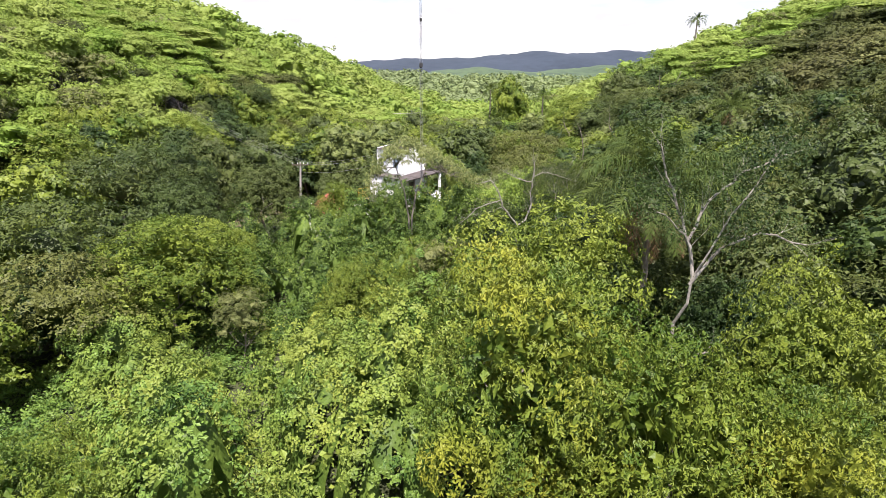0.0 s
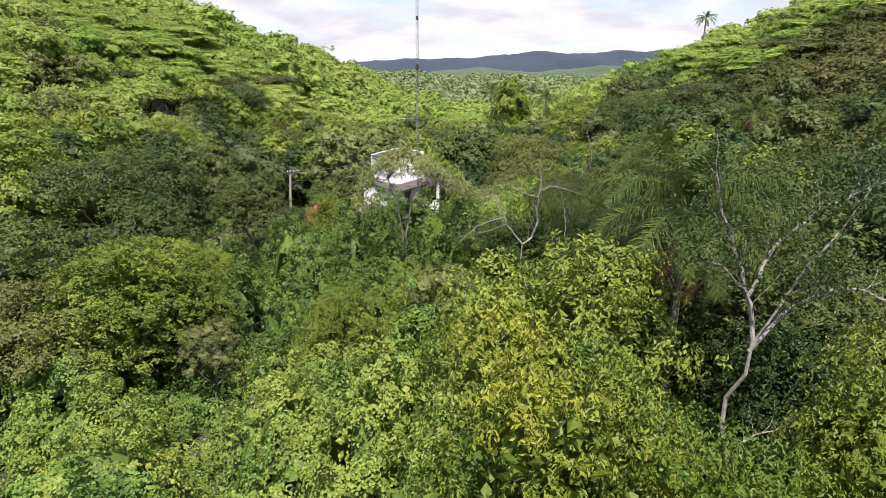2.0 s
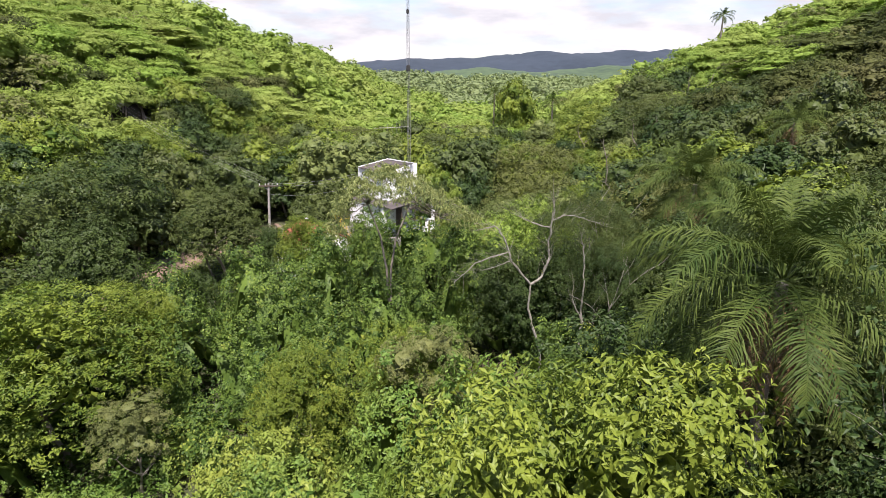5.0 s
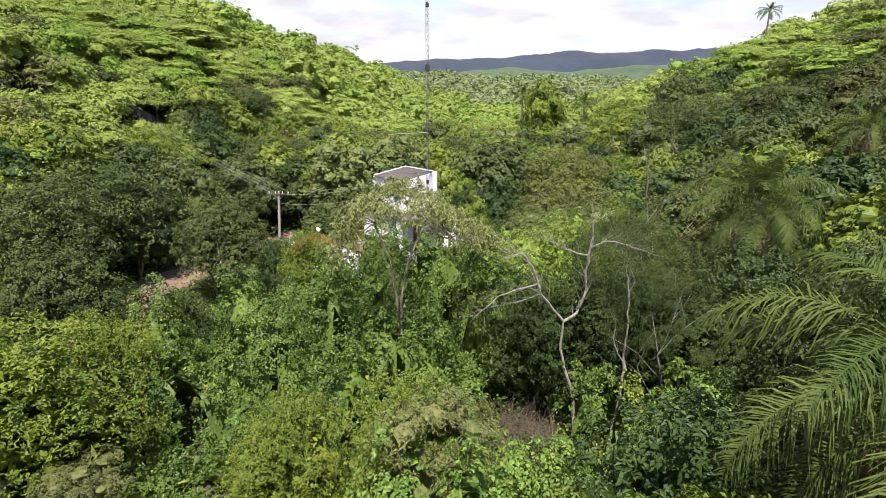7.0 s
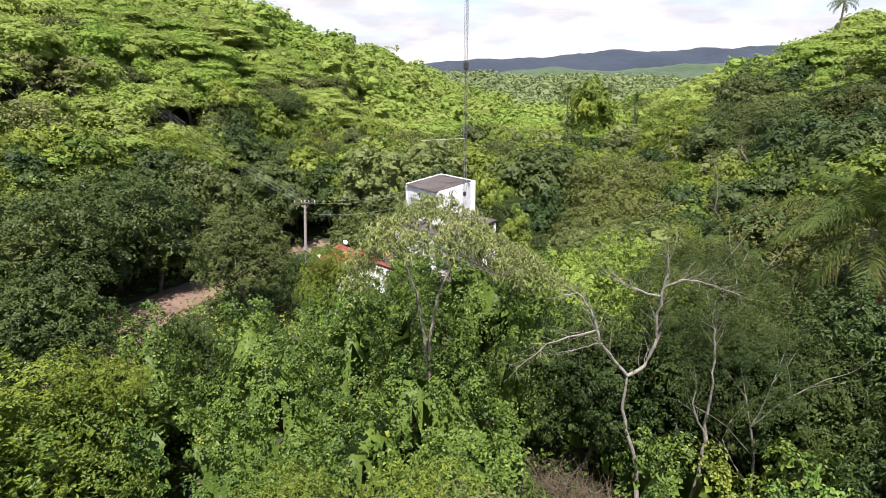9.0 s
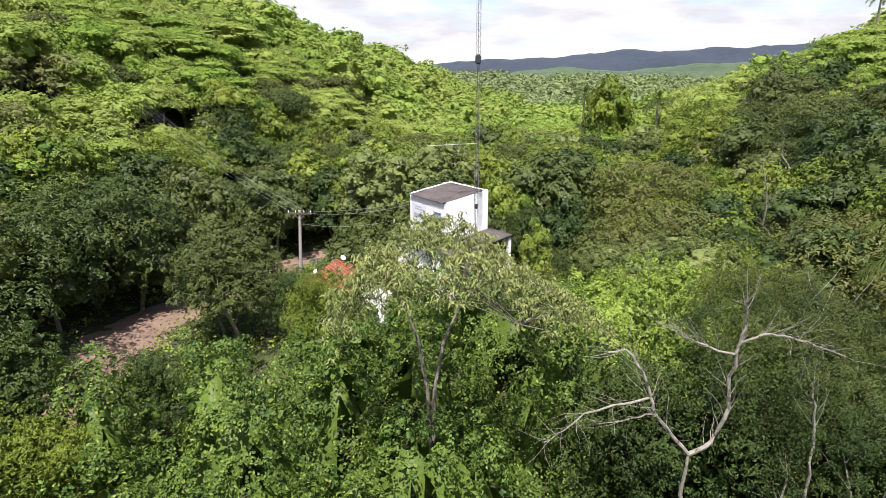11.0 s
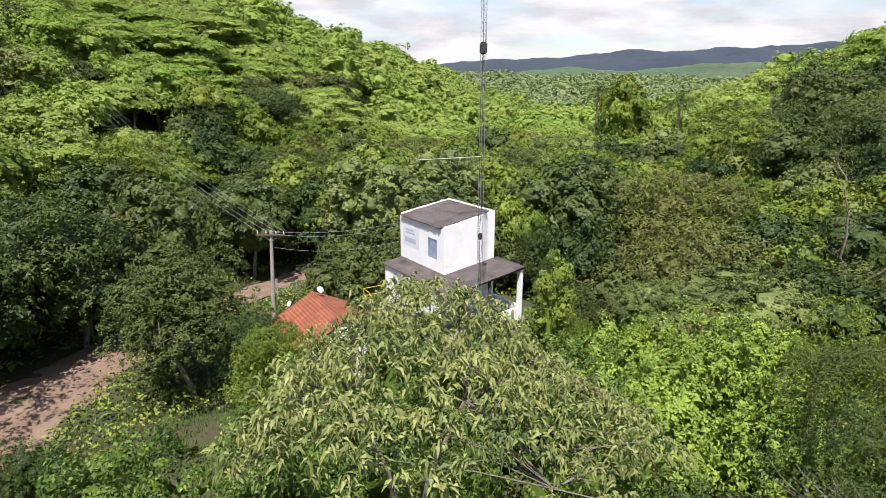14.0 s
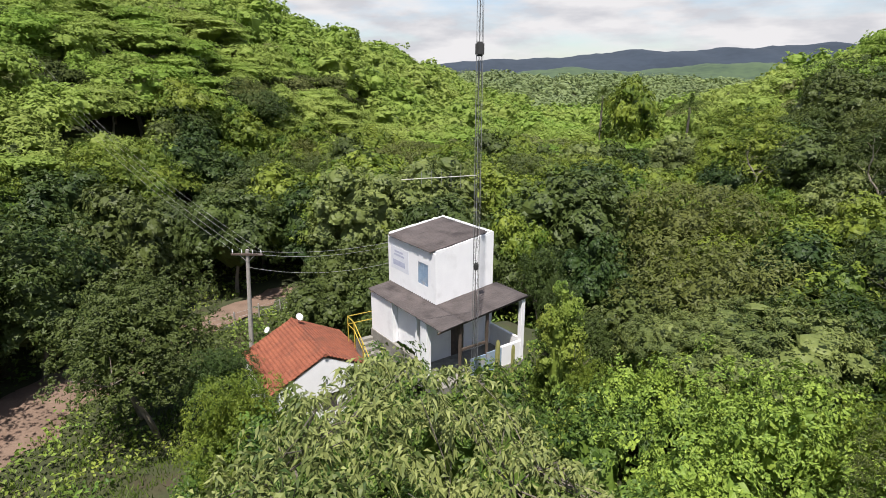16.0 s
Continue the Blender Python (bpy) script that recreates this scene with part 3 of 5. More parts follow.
# ---- the small tiled house beside it ----
def build_cottage():
    # local x runs along the ridge towards the camera side, local y across
    m = pose(-9.4, -1.72, 0, 0, 0, -48)
    c = tagged(empty("cottage", m), "small white cottage under an orange clay-tiled gable roof", "house")
    hl, hw, ridge, eave = 2.6, 2.75, 0.42, -0.95
    bm = bmesh.new()
    for x0, x1, y0, y1 in ((-hl + 0.3, -hl + 0.45, -hw + 0.4, hw - 0.4), (-hl + 0.45, hl - 0.2, -hw + 0.4, -hw + 0.55), (-hl + 0.45, hl - 0.2, hw - 0.55, hw - 0.4)):
        box(bm, x0, x1, y0, y1, -4.3, -0.85)
    part("wall", bm, WHITE, c)
    # gable wall with a window opening
    bm = bmesh.new()
    for y0, y1, z0, z1 in ((-hw + 0.4, -0.3, -4.3, -0.85), (0.5, hw - 0.4, -4.3, -0.85), (-0.3, 0.5, -4.3, -2.6), (-0.3, 0.5, -1.7, -0.85)):
        box(bm, hl - 0.198, hl - 0.05, y0, y1, z0, z1)
    solid(bm, [(hl - 0.198, -hw + 0.4, -0.85), (hl - 0.05, -hw + 0.4, -0.85), (hl - 0.05, hw - 0.4, -0.85), (hl - 0.198, hw - 0.4, -0.85)],
          [(hl - 0.198, -0.1, 0.24), (hl - 0.05, -0.1, 0.24), (hl - 0.05, 0.1, 0.24), (hl - 0.198, 0.1, 0.24)])
    part("gable_wall", bm, WHITE, c)
    # panel closing the opening; the dimness of the room is in its colour
    bm = bmesh.new()
    box(bm, hl - 0.17, hl - 0.12, -0.3, 0.5, -2.6, -1.7)
    part("window", bm, DARK_IN, c, "window opening filled by a panel painted dark as the dim room")
    # tiled slopes: curved tiles in courses
    rng = np.random.default_rng(21)
    for s in (-1, 1):
        v, f = [], []
        cols, rows = 32, 15
        for i in range(cols):
            for j in range(rows):
                x = -hl + (i + 0.5) * 2 * hl / cols
                a, b = j / rows, (j + 1.12) / rows
                jit = 0.012 * rng.normal()
                base = len(v)
                for q, lift in ((a, 0.035), (b, 0.0)):
                    for k in range(5):
                        ang = math.pi * k / 4
                        v.append((x + 0.5 * 2 * hl / cols * 1.02 * math.cos(ang) + jit, s * hw * q, ridge + (eave - ridge) * q + 0.055 * math.sin(ang) + (0.03 if lift == 0 else 0.0) + 0.006 * rng.normal()))
                for k in range(4):
                    f.append((base + k, base + k + 1, base + 6 + k, base + 5 + k))
        ob = link_mesh("roof_slope", v, f, CLAY, c, True)
        sol = ob.modifiers.new("thick", "SOLIDIFY")
        sol.thickness = 0.018
        ob["label"] = "weathered orange clay tiles in courses"
        bm = bmesh.new()
        solid(bm, [(-hl + 0.03, 0, ridge - 0.1), (hl - 0.03, 0, ridge - 0.1), (hl - 0.03, s * (hw - 0.04), eave - 0.1), (-hl + 0.03, s * (hw - 0.04), eave - 0.1)],
              [(-hl + 0.03, 0, ridge - 0.03), (hl - 0.03, 0, ridge - 0.03), (hl - 0.03, s * (hw - 0.04), eave - 0.03), (-hl + 0.03, s * (hw - 0.04), eave - 0.03)])
        part("roof_boarding", bm, WOOD_DARK, c)
    bm = bmesh.new()
    for k in range(14):
        x = -hl + 0.02 + k * 2 * hl / 14
        tube(bm, [(x, 0, ridge + 0.02), (x + 0.42, 0, ridge + 0.045)], [0.085, 0.1], 8)
    part("ridge_tiles", bm, CLAY, c)
    # lean-to column at the corner
    bm = bmesh.new()
    box(bm, -hl + 0.05, -hl + 0.28, -hw + 0.1, -hw + 0.35, -4.3, -1.0)
    part("pillar", bm, WHITE, c)


def satellite_dish(at, turn, size, foot):
    d = tagged(empty("satellite_dish", pose(*at, 0, 0, turn)), "white satellite dish on a short steel arm", "satellite dish", group="satellite dishes")
    bm = bmesh.new()
    rings = []
    for r in np.linspace(0, 1, 6):
        rings.append([bm.verts.new((size * r * math.cos(a), -0.28 * size * r * r, size * r * math.sin(a))) for a in np.linspace(0, 2 * math.pi, 20, endpoint=False)] if r else [bm.verts.new((0, 0, 0))])
    for k in range(20):
        bm.faces.new((rings[0][0], rings[1][k], rings[1][(k + 1) % 20]))
    for a, b in zip(rings[1:], rings[2:]):
        for k in range(20):
            bm.faces.new((a[k], b[k], b[(k + 1) % 20], a[(k + 1) % 20]))
    bmesh.ops.rotate(bm, verts=bm.verts[:], cent=(0, 0, 0), matrix=Matrix.Rotation(radians(-38), 3, "X"))
    bmesh.ops.solidify(bm, geom=bm.faces[:], thickness=0.015)
    part("reflector", bm, DISH, d)
    bm = bmesh.new()
    tube(bm, [(0, 0.03, 0.0), (0, 0.12, -0.1), (0, 0.12, -foot)], 0.022)
    part("mast_pipe", bm, STEEL, d)
    bm = bmesh.new()
    tube(bm, [(0, 0.0, -size * 0.85), (0, -size * 1.1, -size * 0.2)], 0.012)
    tube(bm, [(0, -size * 1.05, -size * 0.25), (0, -size * 1.2, -size * 0.1)], 0.03)
    part("feed_arm", bm, STEEL, d)


build_cottage()
satellite_dish((-10.45, -0.2, 0.76), 62, 0.21, 0.4)
satellite_dish((-13.4, 1.7, -1.1), -35, 0.2, 2.8)


# ---- steps and yellow railing between the houses ----
def build_steps():
    s = tagged(empty("steps", pose(-6.6, -0.6, 0, 0, 0, 40)), "worn concrete steps beside the white house", "steps")
    for k in range(9):
        bm = bmesh.new()
        box(bm, -0.55, 0.55, -0.28 * k - 0.28, -0.28 * k + 0.02, -2.6, 0.1 - 0.17 * k)
        bmesh.ops.bevel(bm, geom=bm.edges[:], offset=0.015, segments=1, affect="EDGES")
        part("step", bm, PLINTH, s)
    r = tagged(empty("railing", pose(-6.6, -0.6, 0, 0, 0, 40)), "yellow painted steel handrail along the steps", "railing")
    for y, z in ((0.9, 0.1), (0.0, 0.1), (-1.1, -0.6), (-2.2, -1.25)):
        bm = bmesh.new()
        tube(bm, [(-0.62, y, z - 0.5), (-0.62, y, z + 0.95)], 0.028)
        part("post", bm, YELLOW, r)
    for dz in (0.95, 0.5):
        bm = bmesh.new()
        tube(bm, [(0.9, 0.9, 0.1 + dz), (-0.62, 0.9, 0.1 + dz), (-0.62, 0.0, 0.1 + dz), (-0.62, -2.2, -1.25 + dz)], 0.028)
        part("rail", bm, YELLOW, r)


build_steps()


# ---- cacti by the porch ----
def build_cactus(x, y, z0, z1, r, seed):
    rng = np.random.default_rng(seed)
    c = tagged(empty("cactus", pose(x, y, z0, 0, 0, 30 * seed)), "tall ribbed columnar cactus beside the porch", "cactus", group="cacti by the porch")
    v, f, n, ribs = [], [], 14, 12
    for i in range(n):
        t = i / (n - 1)
        rr = r * (1 - 0.18 * t) * (1 if t < 0.93 else 0.55) * (1 + 0.05 * rng.normal())
        for k in range(ribs):
            q = rr * (1.12 if k % 2 else 0.82)
            v.append((q * math.cos(2 * math.pi * k / ribs) + 0.03 * t, q * math.sin(2 * math.pi * k / ribs), t * (z1 - z0)))
    for i in range(n - 1):
        for k in range(ribs):
            a, b = i * ribs + k, i * ribs + (k + 1) % ribs
            f.append((a, b, b + ribs, a + ribs))
    v.append((0.03, 0, z1 - z0 + 0.05))
    ob = link_mesh("stem", v, f, CACTUS, c)


build_cactus(0.55, -3.35, -0.6, 1.75, 0.11, 1)
build_cactus(1.25, -2.95, -0.6, 1.35, 0.1, 2)
build_cactus(0.25, -3.55, -0.8, 0.3, 0.11, 3)
build_cactus(1.75, -2.75, -0.8, 0.1, 0.12, 4)


# ---- radio mast ----
def build_mast():
    x0, y0, z0, z1, r = -0.2, -6.14, -1.6, 24.0, 0.13
    m = tagged(empty("radio_mast", pose(x0, y0, 0, 0, 0, 12)), "slender triangular lattice radio mast with cables", "mast")
    legs = [(r * math.cos(a), r * math.sin(a)) for a in (math.pi / 2, math.pi * 7 / 6, math.pi * 11 / 6)]
    for lx, ly in legs:
        bm = bmesh.new()
        tube(bm, [(lx, ly, z0), (lx, ly, z1)], 0.011, 6)
        part("leg", bm, STEEL, m)
    bm = bmesh.new()
    n = int((z1 - z0) / 0.46)
    for k in range(n):
        za, zb = z0 + k * 0.46, z0 + (k + 1) * 0.46
        for i in range(3):
            a, b = legs[i], legs[(i + 1) % 3]
            if k % 2:
                a, b = b, a
            tube(bm, [(*a, za), (*b, zb)], 0.0045, 3, False)
    part("bracing", bm, STEEL, m)
    rng = random.Random(4)
    for dx, dy, top in ((0.05, -0.12, 23.0), (0.0, -0.14, 20.0), (-0.07, -0.1, 14.5)):
        bm = bmesh.new()
        pts = [(dx + 0.03 * rng.uniform(-1, 1), dy + 0.03 * rng.uniform(-1, 1), z) for z in np.arange(-1.5, top, 0.9)]
        tube(bm, pts, 0.008, 5)
        part("cable", bm, CABLE, m, "black feeder cable")
    for z, s in ((14.15, 0.15), (18.2, 0.1), (6.17, 0.09)):
        bm = bmesh.new()
        box(bm, -s, s, -s - 0.05, s - 0.05, z - 1.6 * s, z + 1.6 * s)
        bmesh.ops.bevel(bm, geom=bm.edges[:], offset=s * 0.4, segments=2, affect="EDGES")
        part("cable_bundle" if z > 7 else "junction_box", bm, CABLE, m, "dark coil of cable" if z > 7 else "grey junction box")
    # side antenna: a boom with short elements
    a = tagged(empty("antenna", pose(x0, y0, 9.72, 0, 0, 0)), "long pale boom antenna clamped to the radio mast", "antenna")
    bm = bmesh.new()
    tube(bm, [(-0.02, -0.14, 0.02), (-2.62, -1.16, -0.05)], 0.018, 6)
    part("boom", bm, surface("bleached_pipe", (0.36, 0.36, 0.3), (0.5, 0.49, 0.42), 6, 50, 0.7, 0.0), a)
    for k, ln in enumerate((0.42, 0.38, 0.3, 0.25, 0.22)):
        bm = bmesh.new()
        q = 0.22 + 0.13 * k
        px, py = -2.62 * q, -0.14 - 1.02 * q
        tube(bm, [(px, py, -ln), (px, py, ln)], 0.008, 5)
        part("element", bm, STEEL, a)


build_mast()


# ---- utility pole, wires, fence ----
def catenary(a, b, sag, n=14):
    a, b = Vector(a), Vector(b)
    return [a.lerp(b, k / n) - Vector((0, 0, sag * 4 * (k / n) * (1 - k / n))) for k in range(n + 1)]


def build_pole():
    px, py, pz = -14.8, 2.8, 3.5
    base = float(ground_z(px, py)) - 0.2
    p = tagged(empty("utility_pole", pose(px, py, 0, 0, 0, 8)), "tapered concrete utility pole with a crossarm and insulators", "utility pole")
    bm = bmesh.new()
    tube(bm, [(-0.42, 0, base), (0, 0, pz)], [0.17, 0.1], 10)
    part("shaft", bm, CONCRETE, p)
    bm = bmesh.new()
    box(bm, -0.95, 0.95, -0.16, -0.06, pz - 0.32, pz - 0.2)
    part("crossarm", bm, WOOD_DARK, p)
    tips = []
    for x in (-0.85, -0.3, 0.35, 0.85):
        bm = bmesh.new()
        tube(bm, [(x, -0.11, pz - 0.2), (x, -0.11, pz - 0.1), (x, -0.11, pz - 0.06), (x, -0.11, pz + 0.02)], [0.018, 0.04, 0.025, 0.036], 8)
        part("insulator", bm, DISH, p, "white porcelain insulator")
        tips.append(Vector((px, py, 0)) + Matrix.Rotation(radians(8), 3, "Z") @ Vector((x, -0.11, pz)))
    bm = bmesh.new()
    tube(bm, [(0, -0.1, pz - 0.75), (0.5, -0.1, pz - 0.28)], 0.018, 5)
    tube(bm, [(0, -0.1, pz - 0.75), (-0.5, -0.1, pz - 0.28)], 0.018, 5)
    part("brace", bm, STEEL, p)
    for tip in tips:
        w = empty("power_line")
        tagged(w, "bare aluminium power line strung from the utility pole", "cable", group="power lines")
        bm = bmesh.new()
        tube(bm, catenary(tip, tip + Vector((-48.0, 30.5, 20.7)), 2.6, 24), 0.006, 4, False)
        part("span", bm, WIRE, w)
    for zt, end, sag in ((-0.05, (-5.0, 1.2, 5.0), 0.35), (-0.2, (-5.0, 1.2, 4.8), 0.45), (-1.1, (-5.2, 0.9, 3.9), 0.5)):
        w = empty("service_cable")
        tagged(w, "thin service cable from the pole to the white house", "cable", group="service cables")
        bm = bmesh.new()
        tube(bm, catenary((px, py, pz + zt), end, sag), 0.008, 4, False)
        part("span", bm, WIRE, w)


def build_fence():
    f = tagged(empty("fence"), "old fence of leaning posts and wire beside the road", "fence")
    rng = random.Random(9)
    pts = []
    for k in range(9):
        t = k / 8
        x, y = -21.5 + 7.5 * t, 2.0 + 13.5 * t
        z = float(ground_z(x, y))
        bm = bmesh.new()
        top = (x + rng.uniform(-0.1, 0.1), y + rng.uniform(-0.1, 0.1), z + rng.uniform(1.25, 1.5))
        tube(bm, [(x, y, z - 0.3), top], [0.065, 0.05], 6)
        part("post", bm, CONCRETE, f)
        pts.append((x, y, z))
    for h in (0.45, 0.85, 1.2):
        bm = bmesh.new()
        tube(bm, [(x, y, z + h) for x, y, z in pts], 0.006, 3, False)
        part("strand", bm, WIRE, f)


build_pole()
build_fence()


# ---- trees ----
def limb_mesh(rng, height, r0, fork, spread, limbs, lean=0.08, depth=2):
    """A tapered trunk that forks into crooked limbs."""
    bm = bmesh.new()

    def branch(p, d, ln, r, left):
        pts, rad = [p], [r]
        n = 5
        for k in range(1, n + 1):
            d = (d + Vector((rng.uniform(-1, 1), rng.uniform(-1, 1), rng.uniform(-0.4, 0.6))) * 0.16).normalized()
            p = p + d * ln / n
            pts.append(p)
            rad.append(r * (1 - 0.55 * k / n))
        tube(bm, pts, rad, 6 if left else 4, False)
        if left > 0:
            for i in range(limbs if left == depth else 3):
                a = 2 * math.pi * (i + rng.random() * 0.7) / (limbs if left == depth else 3)
                q = pts[rng.choice((3, 4, 5))]
                e = (d * 0.7 + spread * Vector((math.cos(a), math.sin(a), rng.uniform(0.1, 0.7)))).normalized()
                branch(q, e, ln * rng.uniform(0.35, 0.55), rad[4] * 0.72, left - 1)

    branch(Vector((0, 0, -0.4)), Vector((lean, lean * 0.5, 1)).normalized(), height * fork, r0, depth)
    return bm


class Kind:
    """One sort of tree: a trunk and a crown, built once about a tree of the given height, and then copied."""

    def __init__(self, name, label, category, seed, height, size, mat, n, leaf, lobes=9, crown_at=0.62, bark=BARK, spread=0.9, r0=0.14, limbs=4, fork=0.5, group="", simple=2, **shape):
        rng = np.random.default_rng(seed)
        v, f, top = crown(rng, n, size, lobes, leaf=leaf, **shape)
        v[:, 2] += crown_at * height
        self.height, self.first = height, True
        self.ob = tagged(empty(name), label, category, group)
        part("trunk", limb_mesh(random.Random(seed), height, r0, fork, spread, limbs, depth=simple), bark, self.ob)
        link_mesh("crown", v, f, mat, self.ob)
        self.top = top + crown_at * height

    def put(self, x, y, top=None, height=None, wide=1.0, turn=None, ground=None, rnd=random.Random(77)):
        g = float(ground_z(x, y)) if ground is None else ground
        h = height if height else top - g
        s = max(h, 0.4) / self.top
        turn = rnd.uniform(0, 360) if turn is None else turn
        m = Matrix.LocRotScale((x, y, g), Euler((0, 0, radians(turn))), (s * wide, s * wide, s))
        if self.first:
            self.ob.matrix_basis = m
            self.first = False
            return self.ob
        keep = self.ob.scale.copy()
        self.ob.scale = (1, 1, 1)
        ob = copy_thing(self.ob, m)
        self.ob.scale = keep
        return ob


# sorts seen close
GREEN = "leafy green broadleaf tree with a dense lumpy crown"
DEEP = "dark green broadleaf tree with a dense rounded crown"
near_broad = [Kind("broadleaf_tree", GREEN, "tree", 100 + k, 9.0, (3.1, 3.0, 4.2), LEAF, 20000, (0.125, 0.055), 38, 0.53, lobe_r=0.27, low=-0.5, core=0, inner=0, old=1300, droop=0.6, tuft=16, spray=0.2) for k in range(2)]
near_deep = [Kind("broadleaf_tree", DEEP, "tree", 105, 8.0, (3.2, 3.2, 3.8), LEAF_DARK, 17000, (0.135, 0.065), 36, 0.52, lobe_r=0.28, low=-0.6, core=0, inner=0, old=1300, tuft=14, spray=0.2)]
near_yellow = Kind("yellowing_tree", "tree with yellow-green leaves turning bright yellow", "tree", 180, 9.5, (2.9, 2.9, 4.4), LEAF_YELLOW, 20000, (0.125, 0.052), 44, 0.53, lobe_r=0.25, low=-0.5, core=0, inner=0, old=1300, tuft=14, spray=0.2, droop=0.7)
near_light = Kind("broadleaf_tree", "light yellow-green bushy tree wrapped in vines", "tree", 187, 8.0, (3.2, 3.2, 3.6), VINE_LIGHT, 17000, (0.14, 0.075), 36, 0.52, lobe_r=0.28, low=-0.5, core=0, inner=0, old=1300, tuft=14, spray=0.2)
near_feather = Kind("feathery_tree", "thin tree with layers of fine feathery dark olive leaves", "tree", 185, 7.0, (2.6, 2.6, 1.3), LEAF_FINE, 19000, (0.085, 0.026), 17, 0.8, lobe_r=0.38, low=-0.1, flat=0.25, spread=0.9, fork=0.72, limbs=5, r0=0.07, inner=0, core=0, spray=0.26, tuft=60, bark=BARK_PALE)
dry = Kind("dry_shrub", "thin twiggy shrub with dry olive leaves", "shrub", 190, 7.0, (1.7, 1.7, 2.6), LEAF_DRY, 8000, (0.12, 0.035), 20, 0.6, r0=0.07, lobe_r=0.34, inner=0.4, core=0.5)
# sorts seen farther off
broad = [Kind("broadleaf_tree", GREEN, "tree", 110 + k, 6.0, (2.7, 2.6, 2.8), LEAF, 5600, (0.2, 0.15), 22, 0.52, lobe_r=0.33, spray=0.22, simple=1, flat=0.6, up=0.4, low=-0.5, tuft=8, plain=True) for k in range(3)]
deep = [Kind("broadleaf_tree", DEEP, "tree", 120 + k, 6.0, (2.6, 2.7, 2.8), LEAF_DARK, 5600, (0.2, 0.15), 22, 0.52, lobe_r=0.33, spray=0.22, simple=1, flat=0.6, up=0.4, low=-0.6, tuft=8, plain=True) for k in range(3)]
feather = [Kind("acacia_tree", "feathery green tree with flat spreading layers", "tree", 140 + k, 6.0, (3.1, 3.1, 2.0), LEAF_FINE, 9000, (0.16, 0.085), 18, 0.66, flat=0.2, lobe_r=0.42, spread=1.3, inner=0.35, core=0, spray=0.24, tilt=0.2, simple=1, tuft=8, plain=True) for k in range(2)]
light_feather = [Kind("acacia_tree", "feathery light green tree with flat spreading layers", "tree", 145 + k, 6.0, (3.0, 3.0, 2.1), LEAF, 8500, (0.165, 0.1), 20, 0.64, flat=0.28, lobe_r=0.38, spread=1.3, inner=0.4, core=0.4, spray=0.22, tilt=0.25, simple=1, tuft=8, plain=True) for k in range(2)]
olive = Kind("olive_leaved_tree", "tall tree with a lumpy pale olive-green crown", "tree", 150, 7.0, (2.9, 2.9, 3.3), LEAF_OLIVE, 7500, (0.2, 0.13), 42, 0.5, lobe_r=0.25, spray=0.2, simple=1, flat=0.7, up=0.4, low=-0.7, tuft=10, plain=True)
B0, B1 = near_broad
D0 = near_deep[0]
Y = near_yellow
L0 = near_light

# trees that stand out, each with its place and the height of its top
for kind, x, y, top, wide in (
        (Y, 5.0, -48.8, 8.3, 0.85), (B0, 6.4, -42.4, 8.7, 1.05), (B1, 8.4, -50.8, 7.3, 0.8), (Y, 11.2, -52.2, 6.4, 0.8), (B1, 7.6, -46.2, 5.6, 0.9),
        (B0, -9.4, -50.0, 3.4, 1.0), (B0, -3.0, -29.9, 2.4, 1.0), (B1, -14.3, -29.6, 4.9, 1.45), (feather[0], -18.5, -34.6, 3.6, 0.9),
        (feather[1], -22.5, -29.0, 5.5, 1.0), (dry, -9.7, -31.8, 0.7, 1.3), (D0, -17.0, -22.4, 5.7, 0.9), (B0, 1.6, -30.6, 3.7, 0.9)):
    kind.put(x, y, top=top, wide=wide)
for kind, x, y, top, wide in (
        (dry, 2.5, -32.2, 4.2, 0.9), (D0, 14.6, -41.2, 5.4, 0.8), (D0, 16.5, -37.0, 7.6, 0.9), (B1, -7.5, -11.4, 3.8, 0.8), (D0, 16.0, -23.2, 6.4, 0.9), (D0, 9.4, -36.2, 6.8, 0.85), (deep[2], 20.0, -31.0, 7.4, 0.9),
        (B0, 13.8, -47.2, 7.8, 0.8), (D0, -16.6, -4.6, 4.2, 1.1), (D0, -18.4, -3.4, 3.0, 0.9), (B0, -13.4, -24.6, 3.3, 1.0), (D0, -12.2, -5.2, 1.2, 0.8), (D0, -13.8, -17.4, 1.5, 0.8), (D0, 17.0, -30.6, 9.0, 0.8), (D0, 20.1, -27.6, 9.3, 0.8), (broad[0], -31.0, -18.5, 6.6, 0.9), (feather[0], -29.5, -2.0, 6.8, 1.0),
        (L0, 9.4, -11.2, 5.1, 0.8), (B0, 12.6, -12.8, 6.0, 0.8), (feather[1], 15.6, -2.4, 4.4, 0.9), (feather[1], -27.5, -12.0, 6.5, 0.9)):
    kind.put(x, y, top=top, wide=wide)
for kind, x, y, top, wide in (
        (feather[0], 11.4, 3.4, 4.9, 0.9), (feather[0], 19.0, -4.0, 4.4, 0.9), (deep[0], 5.5, 5.5, 4.6, 0.7), (deep[1], 5.2, 14.9, 6.9, 0.9),
        (feather[1], 12.3, 13.0, 6.5, 0.9), (broad[1], -3.6, 6.0, 4.6, 0.6), (deep[2], -7.6, 4.8, 1.9, 0.8), (deep[0], -10.5, 8.5, 2.6, 0.8),
        (olive, -11.4, 15.4, 6.9, 1.0), (olive, -7.4, 19.6, 7.2, 1.0), (broad[0], -13.0, 22.6, 7.5, 1.0), (deep[1], -4.5, 12.0, 5.2, 0.8), (deep[2], -27.5, 8.0, 6.0, 0.8)):
    kind.put(x, y, top=top, wide=wide)
